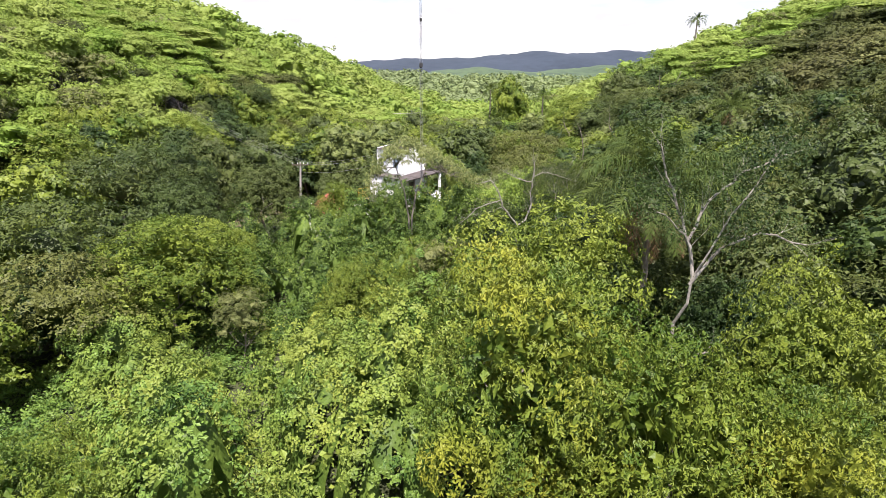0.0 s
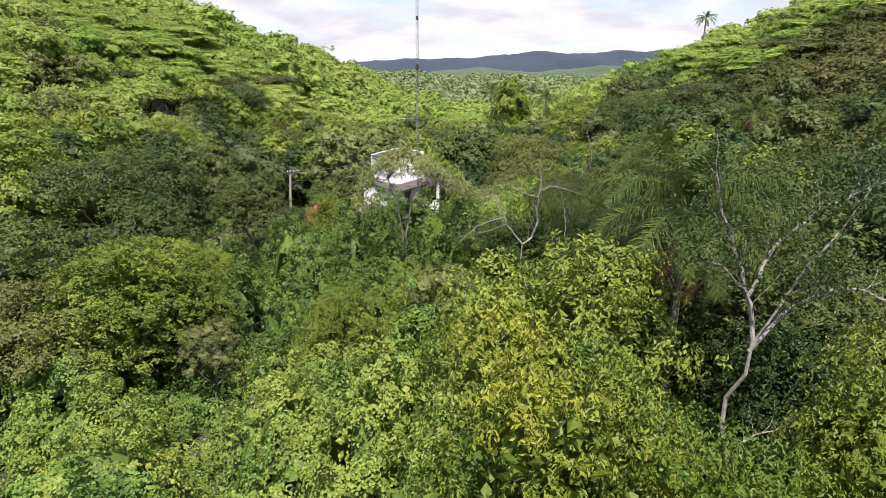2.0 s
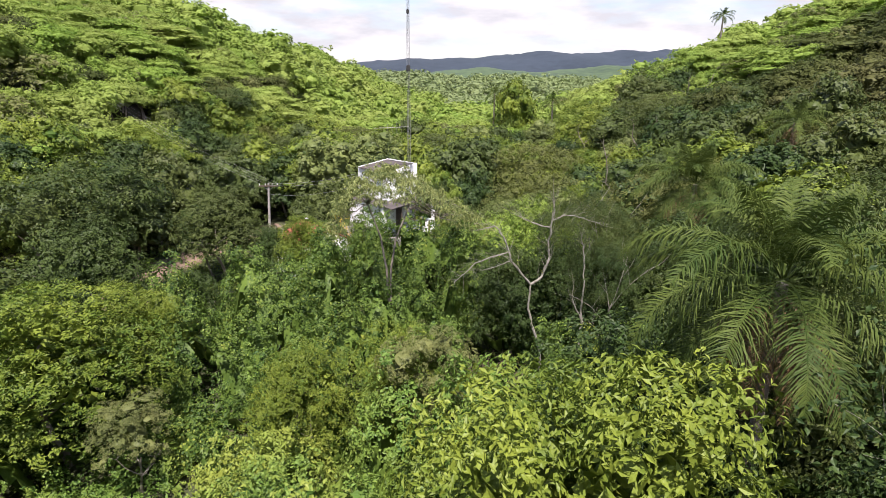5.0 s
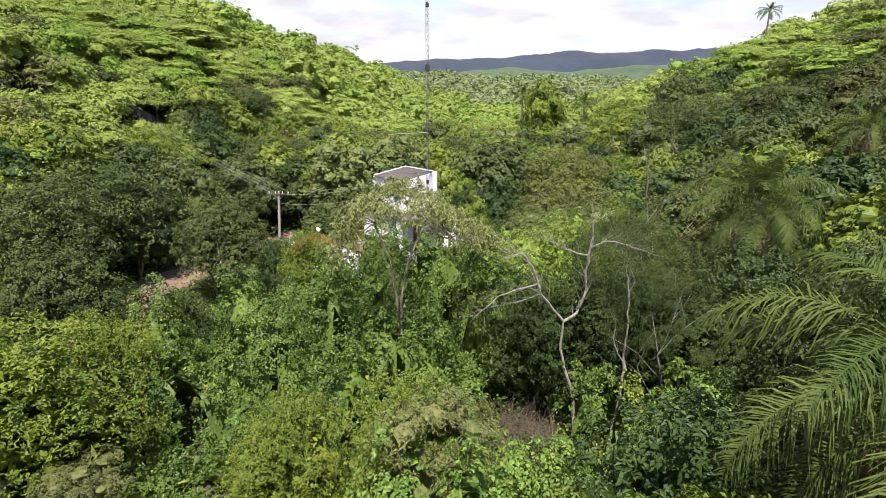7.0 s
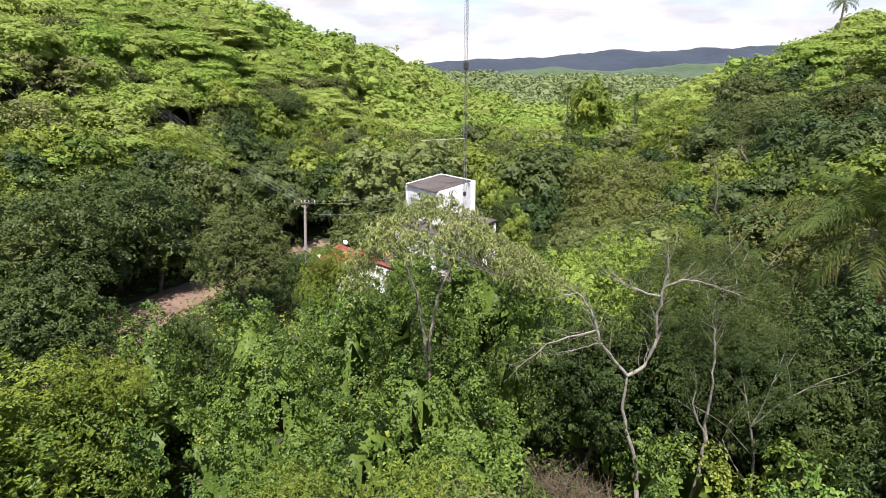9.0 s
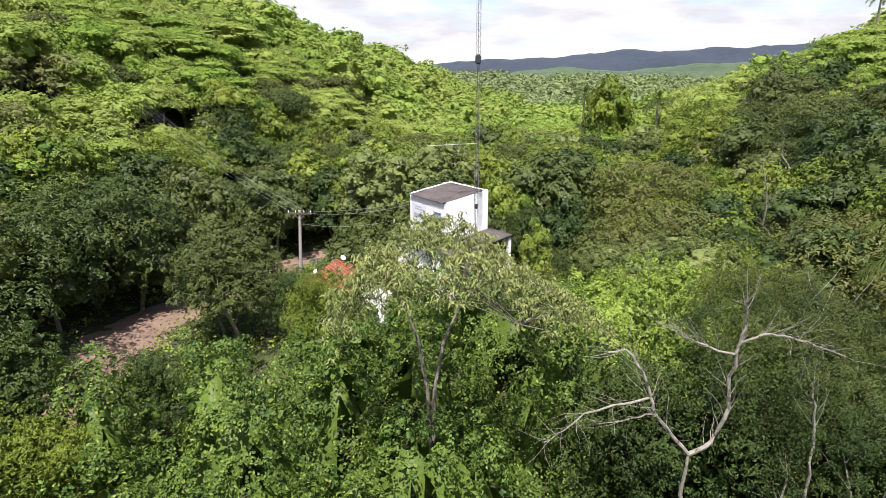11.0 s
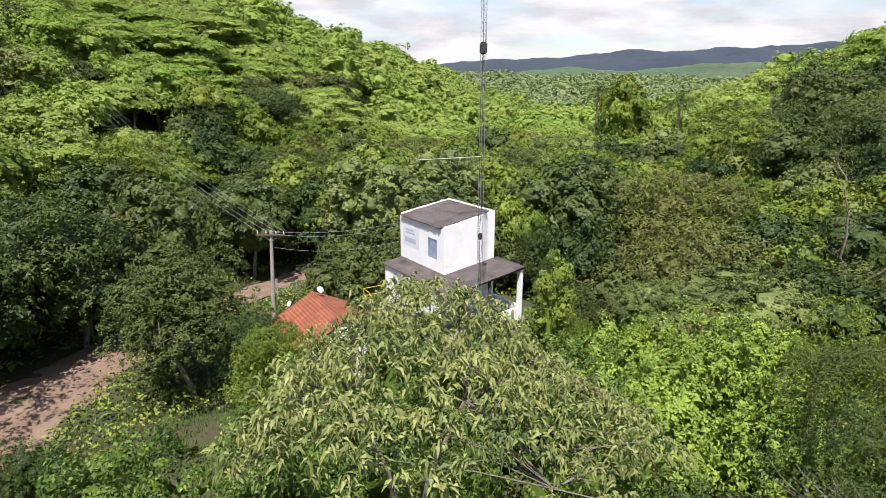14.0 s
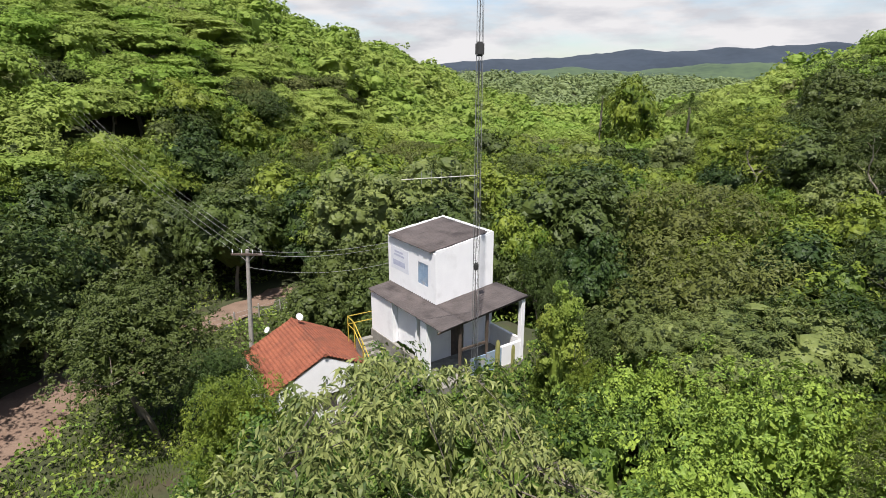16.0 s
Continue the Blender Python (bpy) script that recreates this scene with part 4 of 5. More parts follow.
vine_column = Kind("vine_column", "slender tree wrapped in trailing yellow-green vines", "tree", 230, 8.0, (1.0, 1.0, 4.0), VINE, 6500, (0.17, 0.12), 16, 0.52, up=0.2, droop=0.9, lobe_r=0.5, r0=0.1, low=-0.95, spray=0.24, flat=1.0)
spreading = Kind("spreading_tree", "low spreading tree with pale limbs and fine olive leaves", "tree", 240, 7.0, (3.3, 3.1, 1.5), LEAF_OLIVE, 13000, (0.13, 0.055), 26, 0.74, bark=BARK_PALE, spread=1.5, lobe_r=0.27, low=-0.15, flat=0.4, up=0.5, r0=0.1, limbs=5, fork=0.45, inner=0, core=0.6, spray=0.2)
for kind, x, y, top, wide in (
        (D0, 6.9, -19.4, 3.9, 0.8), (D0, 9.6, -20.6, 4.4, 0.8), (D0, 12.6, -20.4, 4.8, 0.8), (D0, 4.8, -1.2, 2.4, 0.8), (D0, 3.6, 2.8, 2.8, 0.7), (D0, 2.6, 6.2, 3.6, 0.7), (broad[1], 14.8, 59.5, 13.8, 0.6), (D0, 14.6, -21.4, 4.8, 0.9), (D0, 16.2, -29.0, 5.8, 0.9), (D0, 21.5, -21.5, 5.6, 0.9), (D0, 14.6, -16.2, 5.0, 0.8), (L0, 10.6, -15.2, 4.6, 0.8), (deep[1], -22.6, 14.4, 4.6, 0.9), (deep[2], -18.4, 19.6, 4.4, 0.9), (deep[0], -13.4, 11.8, 2.0, 0.7), (B1, -3.9, -8.2, 2.5, 0.65), (B0, -6.6, -8.6, 1.0, 0.8), (D0, 2.0, -7.4, 1.0, 0.9), (deep[0], 17.0, -8.0, 6.0, 0.9), (deep[1], 20.5, 2.0, 6.4, 0.9), (broad[2], 1.0, 10.0, 5.0, 0.6), (vine_column, 3.2, -4.9, 5.3, 0.8), (spreading, 8.8, -3.6, 3.6, 0.9), (spreading, 12.2, -4.2, 4.3, 1.1), (D0, 3.1, -0.5, 1.5, 0.7), (D0, 3.7, -2.4, 1.5, 0.8), (B1, 2.6, -4.2, 0.9, 0.8), (B0, 4.4, -5.0, 2.2, 0.7), (B1, 0.6, -5.2, 0.3, 0.9)):
    kind.put(x, y, top=top, wide=wide)

# the large pale-leaved umbrella tree before the house
def umbrella_z(x, y):
    """Height of the arched crown: highest a little to one side, drooping on both flanks."""
    u, v = x + 0.6, y + 20.4
    return 8.5 - np.where(u < 0, 0.4 * u ** 2, np.where(u < 1.9, 0.2 * u ** 2, 0.72 + 0.62 * (u - 1.9))) - np.where(v < 0, 0.03, 0.06) * v ** 2


def build_umbrella_tree():
    rng, rnd = np.random.default_rng(210), random.Random(210)
    base = Vector((-0.3, -20.4, 0.4))
    t = tagged(empty("pale_leaved_tree", Matrix.Translation(base)), "broad umbrella tree with drooping pale olive leaves", "tree")
    tufts = []
    while len(tufts) < 128:
        a, r = rng.uniform(0, 2 * math.pi), math.sqrt(rng.uniform(0, 1))
        edge = 1 + 0.13 * math.sin(3 * a + 1) + 0.09 * math.sin(7 * a)
        q = np.array((0.35 + 4.3 * r * edge * math.cos(a), -20.2 + 3.6 * r * edge * math.sin(a)))
        if q[0] < 0.3 and q[1] > -19.6 and rng.random() < 0.93:
            continue
        if all(np.hypot(*(q - o)) > 0.46 for o in tufts) and ((q[0] + 1.8) / 1.0) ** 2 + ((q[1] + 18.1) / 1.5) ** 2 > 1:
            tufts.append(q)
    c = np.array([(x, y, float(umbrella_z(x, y))) for x, y in tufts])
    c[:, 2] += 0.2 * rng.normal(size=len(c)) - 0.1
    # two slim stems, their limbs, and a twig to each tuft
    hubs = []
    for k, ends in enumerate((((-0.7, -20.5, 4.6), (-1.3, -20.9, 6.6)), ((0.15, -20.2, 4.4), (0.9, -19.9, 6.2)))):
        bm = bmesh.new()
        pts = [Vector((-0.3 + 0.1 * k, -20.4, 0.2)), Vector((-0.4 + 0.25 * k, -20.4, 2.6)), Vector(ends[0]), Vector(ends[1])]
        tube(bm, [p - base for p in pts], [0.075, 0.065, 0.055, 0.04], 8)
        part("trunk", bm, BARK, t)
        hubs += [Vector(ends[0]), Vector(ends[1])]
    for k in range(9):
        h = hubs[1 if k % 2 else 3]
        side = -1 if k % 2 else 1
        goal = Vector((h.x + side * rnd.uniform(0.4, 1.9), h.y + rnd.uniform(-2.6, 2.6), 0))
        goal.z = float(umbrella_z(goal.x, goal.y)) - rnd.uniform(0.5, 0.9)
        pts = [h.lerp(goal, q / 4) + Vector((rnd.uniform(-1, 1), rnd.uniform(-1, 1), rnd.uniform(-1, 1))) * 0.14 * (0 < q < 4) for q in range(5)]
        bm = bmesh.new()
        tube(bm, [p - base for p in pts], [0.038, 0.032, 0.026, 0.02, 0.014], 6)
        part("limb", bm, BARK_SHADED, t)
        hubs.append(goal)
    bm = bmesh.new()
    for p in c:
        p = Vector(p)
        h = min(hubs, key=lambda q: (q - p).length)
        mid = h.lerp(p, 0.5) + Vector((rnd.uniform(-0.2, 0.2), rnd.uniform(-0.2, 0.2), rnd.uniform(-0.1, 0.25)))
        tube(bm, [h - base, mid - base, p - base], [0.018, 0.013, 0.006], 4, False)
    part("twig", bm, BARK_SHADED, t)
    # drooping rosettes of long pointed leaves about each twig end
    per, blades = 11, 11
    k = len(c) * per
    w = np.repeat(np.arange(len(c)), per)
    off = rng.normal(size=(k, 3)) * (0.3, 0.3, 0.1) * rng.uniform(0.6, 1.3, len(c))[w][:, None]
    heart = c[w] + off
    heart[:, 2] -= 0.5 * (off[:, 0] ** 2 + off[:, 1] ** 2)
    root = np.repeat(heart, blades, 0) + 0.05 * rng.normal(size=(k * blades, 3))
    a = rng.uniform(0, 2 * math.pi, k * blades)
    axis = unit(np.stack((np.cos(a), np.sin(a), rng.uniform(-1.5, 0.15, k * blades)), -1))
    side = unit(np.cross(axis, np.array((0, 0, 1.0)) + 0.5 * rng.normal(size=axis.shape)))
    ln = (0.185 * rng.uniform(0.6, 1.25, k * blades))[:, None]
    mid = root + axis * ln * 0.45 + np.array((0, 0, 0.13)) * ln
    tip = root + axis * ln + np.array((0, 0, -0.2)) * ln
    v = np.stack((root, mid + side * ln * 0.15, tip, mid - side * ln * 0.15), 1).reshape(-1, 3) - np.array(base)
    link_mesh("crown", v, np.arange(len(v)).reshape(-1, 4), LEAF_PALE, t)


build_umbrella_tree()


def crooked_tree(label, mat, limbs_, seed, n, leaf, spread, bark=BARK_PALE):
    """A tree from its main limbs, with twigs, and a thin scatter of leaves about the twig ends."""
    rnd, rng = random.Random(seed), np.random.default_rng(seed)
    base = Vector(limbs_[0][1][0])
    t = tagged(empty("crooked_tree", Matrix.Translation(base)), label, "tree", group="pale crooked trees")
    ends = []
    for k, (radius, pts) in enumerate(limbs_):
        pts = [Vector(p) - base for p in pts]
        fine = []
        for a, b in zip(pts, pts[1:]):
            for q in (0, 1 / 3, 2 / 3):
                fine.append(a.lerp(b, q) + Vector((rnd.uniform(-1, 1), rnd.uniform(-1, 1), rnd.uniform(-1, 1))) * 0.06 * (b - a).length * (q > 0))
        fine.append(pts[-1])
        bm = bmesh.new()
        tube(bm, fine, [radius * (1 - 0.6 * i / (len(fine) - 1)) for i in range(len(fine))], 7)
        part("trunk" if k == 0 else "limb", bm, bark, t)
        if k:
            bm = bmesh.new()
            for i in range(2, len(fine)):
                for _ in range(2):
                    d = (fine[i] - fine[i - 1]).normalized() + Vector((rnd.uniform(-1, 1), rnd.uniform(-1, 1), rnd.uniform(-0.3, 1))) * 0.9
                    p, tw = fine[i], [fine[i]]
                    for _ in range(4):
                        d = (d.normalized() + Vector((rnd.uniform(-1, 1), rnd.uniform(-1, 1), rnd.uniform(-0.6, 0.8))) * 0.3)
                        p = p + d.normalized() * rnd.uniform(0.18, 0.34)
                        tw.append(p)
                    tube(bm, tw, [radius * 0.17, radius * 0.14, radius * 0.11, radius * 0.08, radius * 0.05], 4, False)
                    ends += tw[2:]
            part("twig", bm, bark, t)
    if n:
        e = np.array([tuple(p) for p in ends])
        p = e[rng.integers(0, len(e), n)] + rng.normal(size=(n, 3)) * spread
        v, f = leaves(rng, p, unit(rng.normal(size=(n, 3)) + (0, 0, 0.8)), *leaf)
        link_mesh("foliage", v, f, mat, t)


crooked_tree("pale-barked sparse tree with crooked forking limbs", LEAF_DARK, [
    (0.1, [(10.9, -45.6, -2.0), (10.7, -45.8, 2.0), (10.25, -45.8, 4.4), (10.55, -46.0, 7.0)]),
    (0.06, [(10.55, -46.0, 6.9), (10.2, -45.9, 8.2), (9.7, -45.8, 9.6), (9.2, -45.8, 10.9)]),
    (0.055, [(10.5, -46.0, 6.6), (11.3, -46.0, 7.8), (12.4, -46.0, 8.3), (13.8, -46.2, 8.0)]),
    (0.05, [(10.3, -45.9, 8.0), (10.9, -45.6, 9.2), (12.0, -45.3, 10.1), (13.4, -45.0, 10.6)]),
    (0.035, [(10.6, -46.0, 6.9), (11.2, -46.2, 8.5), (11.9, -46.4, 9.9), (12.3, -46.4, 10.8)]),
    (0.03, [(10.2, -45.9, 8.2), (9.4, -46.2, 8.9), (8.7, -46.4, 9.2)]),
    (0.04, [(10.5, -45.8, 3.4), (11.2, -45.7, 4.0), (12.0, -45.6, 4.2)])], 5, 6500, (0.12, 0.06), 0.3)
crooked_tree("pale-barked thin tree with bare twisted limbs", LEAF_FINE, [
    (0.1, [(8.8, -22.9, -4.2), (8.4, -22.9, -1.3), (7.85, -22.9, 0.4), (7.65, -22.9, 1.6), (7.7, -22.9, 2.75)]),
    (0.065, [(7.7, -22.9, 2.7), (7.13, -23.1, 3.4), (6.59, -23.2, 4.1), (6.44, -23.2, 4.6), (6.15, -23.2, 5.4), (5.65, -23.2, 6.0), (5.2, -23.2, 5.9)]),
    (0.038, [(6.44, -23.2, 4.62), (5.73, -23.3, 4.4), (4.68, -23.3, 4.0), (4.08, -23.4, 3.4), (3.6, -23.4, 3.0)]),
    (0.03, [(6.6, -23.2, 4.1), (6.02, -23.1, 3.85), (5.1, -23.0, 3.5)]),
    (0.07, [(7.7, -22.9, 2.7), (8.3, -22.8, 3.1), (8.68, -22.7, 4.2), (8.59, -22.7, 4.8), (8.64, -22.7, 5.9), (8.79, -22.7, 6.7), (8.7, -22.7, 7.4)]),
    (0.038, [(8.7, -22.7, 6.2), (9.25, -22.7, 6.48), (9.72, -22.8, 6.53), (10.3, -22.8, 6.4), (11.2, -22.9, 6.1)]),
    (0.038, [(8.6, -22.7, 5.85), (7.97, -22.6, 5.97), (7.6, -22.6, 6.1), (7.13, -22.6, 6.3), (6.8, -22.6, 6.5)])], 6, 2600, (0.1, 0.03), 0.3)
crooked_tree("pale-barked slim tree with two upright limbs", LEAF_FINE, [
    (0.075, [(10.2, -24.2, -4.2), (10.25, -24.2, -0.4), (10.35, -24.2, 1.1), (10.27, -24.2, 2.9), (10.23, -24.2, 4.2)]),
    (0.045, [(10.23, -24.2, 4.1), (10.1, -24.2, 5.0), (9.96, -24.2, 5.8)]),
    (0.045, [(10.3, -24.2, 1.0), (9.8, -24.3, 2.2), (9.7, -24.3, 3.4)])], 7, 1300, (0.1, 0.03), 0.3)
for x, y, top, wide in ((11.0, -19.9, 6.9, 0.75), (12.6, -15.4, 6.2, 0.8), (12.4, -23.6, 5.4, 0.8)):
    near_feather.put(x, y, top=top, wide=wide)


for x, y, z, k in ((20.6, 26.5, -1.0, 8), (24.5, 15.0, -0.5, 9), (17.5, -2.0, -3.0, 10), (34.0, 24.0, 4.0, 11)):
    rr = random.Random(k)
    j = lambda a: a * rr.uniform(0.7, 1.3)
    crooked_tree("bare grey tree standing dead among the green", LEAF_FINE, [
        (0.13, [(x, y, z), (x + j(0.2), y, z + 4.0), (x + j(0.4), y, z + 6.5)]),
        (0.08, [(x + 0.3, y, z + 6.0), (x - j(0.6), y + j(0.4), z + 7.6), (x - j(1.0), y, z + j(9.2))]),
        (0.07, [(x + 0.3, y, z + 6.2), (x + j(1.2), y - j(0.4), z + 7.6), (x + j(1.9), y, z + j(8.8))]),
        (0.06, [(x + 0.3, y, z + 5.0), (x + j(1.3), y + j(0.4), z + 6.0), (x + j(2.2), y, z + j(6.6))])], k, 500, (0.2, 0.06), 0.4, BARK)


# ---- palms ----
def frond_arrays(rng, length, pitch, bend, leaflets, width):
    """An arching frond in the x-z plane: a tapered rib, and on both sides narrow leaflets that hang from it."""
    n = 22
    t = np.linspace(0, 1, n)
    ang = np.radians(pitch - bend * t ** 1.25)
    spine = np.stack((np.cumsum(np.cos(ang)), 0 * t, np.cumsum(np.sin(ang))), -1) * length / n
    v, f = [], []
    for i in range(n - 1):
        w = 0.032 * (1 - 0.85 * t[i])
        b = len(v)
        for q, ww in ((spine[i], w), (spine[i + 1], w * 0.95)):
            v += [q + (0, ww, 0), q + (0, -ww, 0), q + (0, 0, ww * 1.2)]
        f += [(b, b + 1, b + 4, b + 3), (b + 1, b + 2, b + 5, b + 4), (b + 2, b, b + 3, b + 5)]
    for k in range(leaflets):
        q = 0.14 + 0.86 * k / leaflets
        p = np.array([np.interp(q, t, spine[:, j]) for j in range(3)])
        g = np.interp(q, t, ang)
        along, over = np.array((math.cos(g), 0, math.sin(g))), np.array((-math.sin(g), 0, math.cos(g)))
        ln = width * math.sin(math.pi * min(0.95, 0.2 + 0.74 * q)) * rng.uniform(0.8, 1.15)
        for s in (-1, 1):
            d = 0.55 * along + np.array((0, s * 0.75, 0)) + over * rng.uniform(0.0, 0.55) + 0.13 * rng.normal(size=3)
            d = d / np.linalg.norm(d)
            sag = rng.uniform(0.4, 1.0)
            pts = [p, p + d * ln * 0.4 + np.array((0, 0, -0.1 * sag * ln)), p + d * ln * 0.72 + np.array((0, 0, -0.42 * sag * ln)), p + d * ln * 0.9 + np.array((0, 0, -1.0 * sag * ln))]
            b = len(v)
            for e, h in zip(pts, (0.014, 0.021, 0.015, 0.003)):
                v += [e - along * h, e + along * h]
            f += [(b, b + 1, b + 3, b + 2), (b + 2, b + 3, b + 5, b + 4), (b + 4, b + 5, b + 7, b + 6)]
    return np.array(v), np.array(f)


def build_palm(x, y, top, reach, fronds, dead, seed, leaflets=80):
    g = float(ground_z(x, y))
    p = tagged(empty("palm_tree", pose(x, y, g)), "tall palm with arching green fronds and a skirt of dead ones" if dead else "tall palm with arching green feathery fronds", "palm tree", group="palms")
    rng = np.random.default_rng(seed)
    h = top - g
    bm = bmesh.new()
    n = 16
    tube(bm, [(0, 0, -0.3 + (h + 0.3) * k / n) for k in range(n + 1)], [0.17 * (1.13 if k % 2 else 1.0) * (1 - 0.2 * k / n) for k in range(n + 1)], 9)
    part("trunk", bm, BARK, p)
    # rings of fronds, from the upright young ones to the hanging old ones
    rings = [(80, 40, 0.65), (56, 82, 0.9), (42, 95, 1.0), (26, 95, 1.0), (8, 84, 0.95), (-14, 66, 0.85)]
    meshes = {}
    for i in range(fronds):
        k = min(int(i * len(rings) / fronds), len(rings) - 1)
        if k not in meshes:
            pitch, bend, q = rings[k]
            ob = link_mesh("frond", *frond_arrays(rng, reach * q, pitch, bend, leaflets, reach * 0.22), FROND, p)
            meshes[k] = ob.data
        else:
            ob = new("frond", meshes[k])
            ob.parent = p
        ob.matrix_basis = Matrix.Translation((0, 0, h)) @ Matrix.Rotation(radians(137.5 * i + rng.uniform(-14, 14)), 4, "Z") @ Matrix.Rotation(radians(rng.uniform(-9, 9)), 4, "Y")
    dmesh = None
    for i in range(dead):
        if dmesh is None:
            ob = link_mesh("dead_frond", *frond_arrays(rng, reach * 0.72, -38, 50, leaflets // 2, reach * 0.13), FROND_DRY, p)
            dmesh = ob.data
        else:
            ob = new("dead_frond", dmesh)
            ob.parent = p
        ob["label"] = "hanging brown dead frond"
        ob.matrix_basis = Matrix.Translation((0, 0, h - 0.25)) @ Matrix.Rotation(radians(rng.uniform(0, 360)), 4, "Z") @ Matrix.Rotation(radians(rng.uniform(-6, 14)), 4, "Y")


build_palm(18.1, -17.5, 7.3, 4.6, 26, 4, 31)
build_palm(11.7, -38.5, 8.5, 4.6, 26, 14, 32)
build_palm(30.3, -5.5, 10.2, 3.2, 18, 9, 33, 50)
build_palm(52.2, 61.1, 25.0, 2.6, 18, 0, 36, 40)
build_palm(10.8, 62.0, 11.0, 3.0, 18, 0, 34, 40)
build_palm(19.9, 48.3, 10.0, 3.0, 18, 0, 35, 40)


# ---- woods: filler trees in the middle distance, then joined crowns on the slopes ----
TAKEN = [(o.location.x, o.location.y, 2.0) for o in scene.objects if o.parent is None and o.type == "EMPTY" and o.get("category") in ("tree", "shrub", "palm tree")]


def free(x, y, r):
    if road_distance(np.array(x), np.array(y)) < (3.0 + 0.6 * r if -13 < y < 14 and x > -24 else 2.2):
        return False
    if abs(x + 1.2) < 6.5 and abs(y - 0.5) < 6.5 or abs(x + 9.4) < 4.8 and abs(y + 1.2) < 5.2:
        return False
    if -22 < x < -8 and -12.5 < y < -2 or -20 < x < -12 and -2 <= y < 12:
        return False
    return all((x - a) ** 2 + (y - b) ** 2 > (r + c * 0.6) ** 2 for a, b, c in TAKEN)


def fill():
    rng = random.Random(12)
    for gy in np.arange(-60, 46, 3.1):
        for gx in np.arange(-36, 36, 3.1):
            x, y = gx + rng.uniform(-1.2, 1.2), gy + rng.uniform(-1.2, 1.2)
            if abs(x - 2) > 0.9 * (y + 63) + 3 or abs(x - 3) < 7 and y < -52 or not free(x, y, 1.4):
                continue
            if -53 < y < -5 and -13 < x < 10 or -53 < y < -24 and -20 < x <= -13 or 7 < x < 19 and -16 < y < -1.5:
                continue
            elif -21 < y < -12 and x < -9:
                k, h = rng.choice(near_deep + near_broad), rng.uniform(1.6, 2.8)
            elif y < -12 and -16 < x < 20:
                # Mostly dark-leaved kinds right of x 9 stand in for shade.
                k, h = rng.choice(deep + broad[:1] if x > 9 else broad + deep), rng.uniform(4.5, 7.0)
            elif y < 16 and -20 < x < 9:
                k, h = rng.choice(broad[:1] + deep * 2 + feather), rng.uniform(4.5, 7.0)
            elif -31 < x < -22 and -8 < y < 16:
                # Only dark-leaved trees here, standing in for shade beside the road.
                k, h = rng.choice(deep), rng.uniform(6.5, 9.5)
            elif x < -14 and y <= -8:
                k, h = rng.choice(broad + broad + deep + light_feather * 2), rng.uniform(5.5, 8.5)
            elif x < 4 and y > 22:
                k, h = rng.choice(broad + broad + feather + deep), rng.uniform(6.0, 9.5)
            elif x < 9 or y > 8 and x < 26:
                k, h = rng.choice(broad + deep + light_feather * 3 + [olive]), rng.uniform(6.0, 9.0)
            else:
                k, h = rng.choice(deep * 2 + feather * 2 + broad[:1]), rng.uniform(6.0, 9.5)
            k.put(x, y, height=h, wide=rng.uniform(0.75, 1.0))
            TAKEN.append((x, y, 2.0))


fill()


def woods(name, label, mat, spots, seed, per, clump):
    """Many far crowns joined: (x, y, radius, height) each, of flat-topped pads."""
    rng = np.random.default_rng(seed)
    vs, fs, base = [], [], 0
    for x, y, r, h in spots:
        g = float(ground_z(x, y))
        far = max(1.0, math.hypot(x, y + 40) / 75)
        k = max(40, int(per * (r / 2.6) ** 2 / far ** 1.5))
        c = clump * far ** 0.8
        flat = rng.choice((0.3, 0.5, 0.65))
        v, f, _ = crown(rng, k, (r, r, 0.36 * h), int(rng.integers(6, 10)), 0.46, -0.2, 0.6, flat=flat, tuft=3, spray=0.4 * c, jitter=0.22, leaf=(c, c * 0.8), droop=0.15, plain=True, inner=0.7, core=0.78 if far < 3 else 0, mesh=(4, 6))
        v += (x, y, g + 0.55 * h)
        vs.append(v)
        fs.append(f + base)
        base += len(v)
    tagged(link_mesh(name, np.concatenate(vs), np.concatenate(fs), mat), label, "forest", kind="stuff")


def spots(x0, x1, y0, y1, step, seed, test, size):
    rng = random.Random(seed)
    out = []
    for gy in np.arange(y0, y1, step):
        for gx in np.arange(x0, x1, step):
            x, y = gx + rng.uniform(-0.45, 0.45) * step, gy + rng.uniform(-0.45, 0.45) * step
            if test(x, y) and abs(x - 2) < 0.95 * (y + 63) + 8:
                r = size * rng.uniform(0.6, 1.3)
                out.append((x, y, r, r * rng.uniform(1.8, 2.7)))
    return out


# trees of the slopes, each a tree of its own
SUNNY = "sunlit bright green tree on the hillside"
LAYER = "flat-topped feathery green tree on the hillside"
SHADE = "hillside tree with cloud shade in its dark green leaves"
hill_round = [Kind("hillside_tree", SUNNY, "tree", 300 + k, 6.0, (2.7, 2.7, 2.5), FAR_LEAF, 3500, (0.23, 0.18), 16, 0.55, lobe_r=0.38, flat=0.6, spray=0.2, simple=0, tuft=4, up=0.5, jitter=0.2, plain=True, mesh=(4, 7), low=-0.3) for k in range(4)]
hill_flat = [Kind("hillside_acacia", LAYER, "tree", 310 + k, 6.0, (3.0, 3.0, 1.9), FAR_LEAF, 3600, (0.24, 0.15), 15, 0.64, lobe_r=0.44, flat=0.2, tilt=0.2, spray=0.18, simple=0, tuft=4, up=0.6, jitter=0.2, plain=True, mesh=(4, 7), low=-0.2) for k in range(3)]
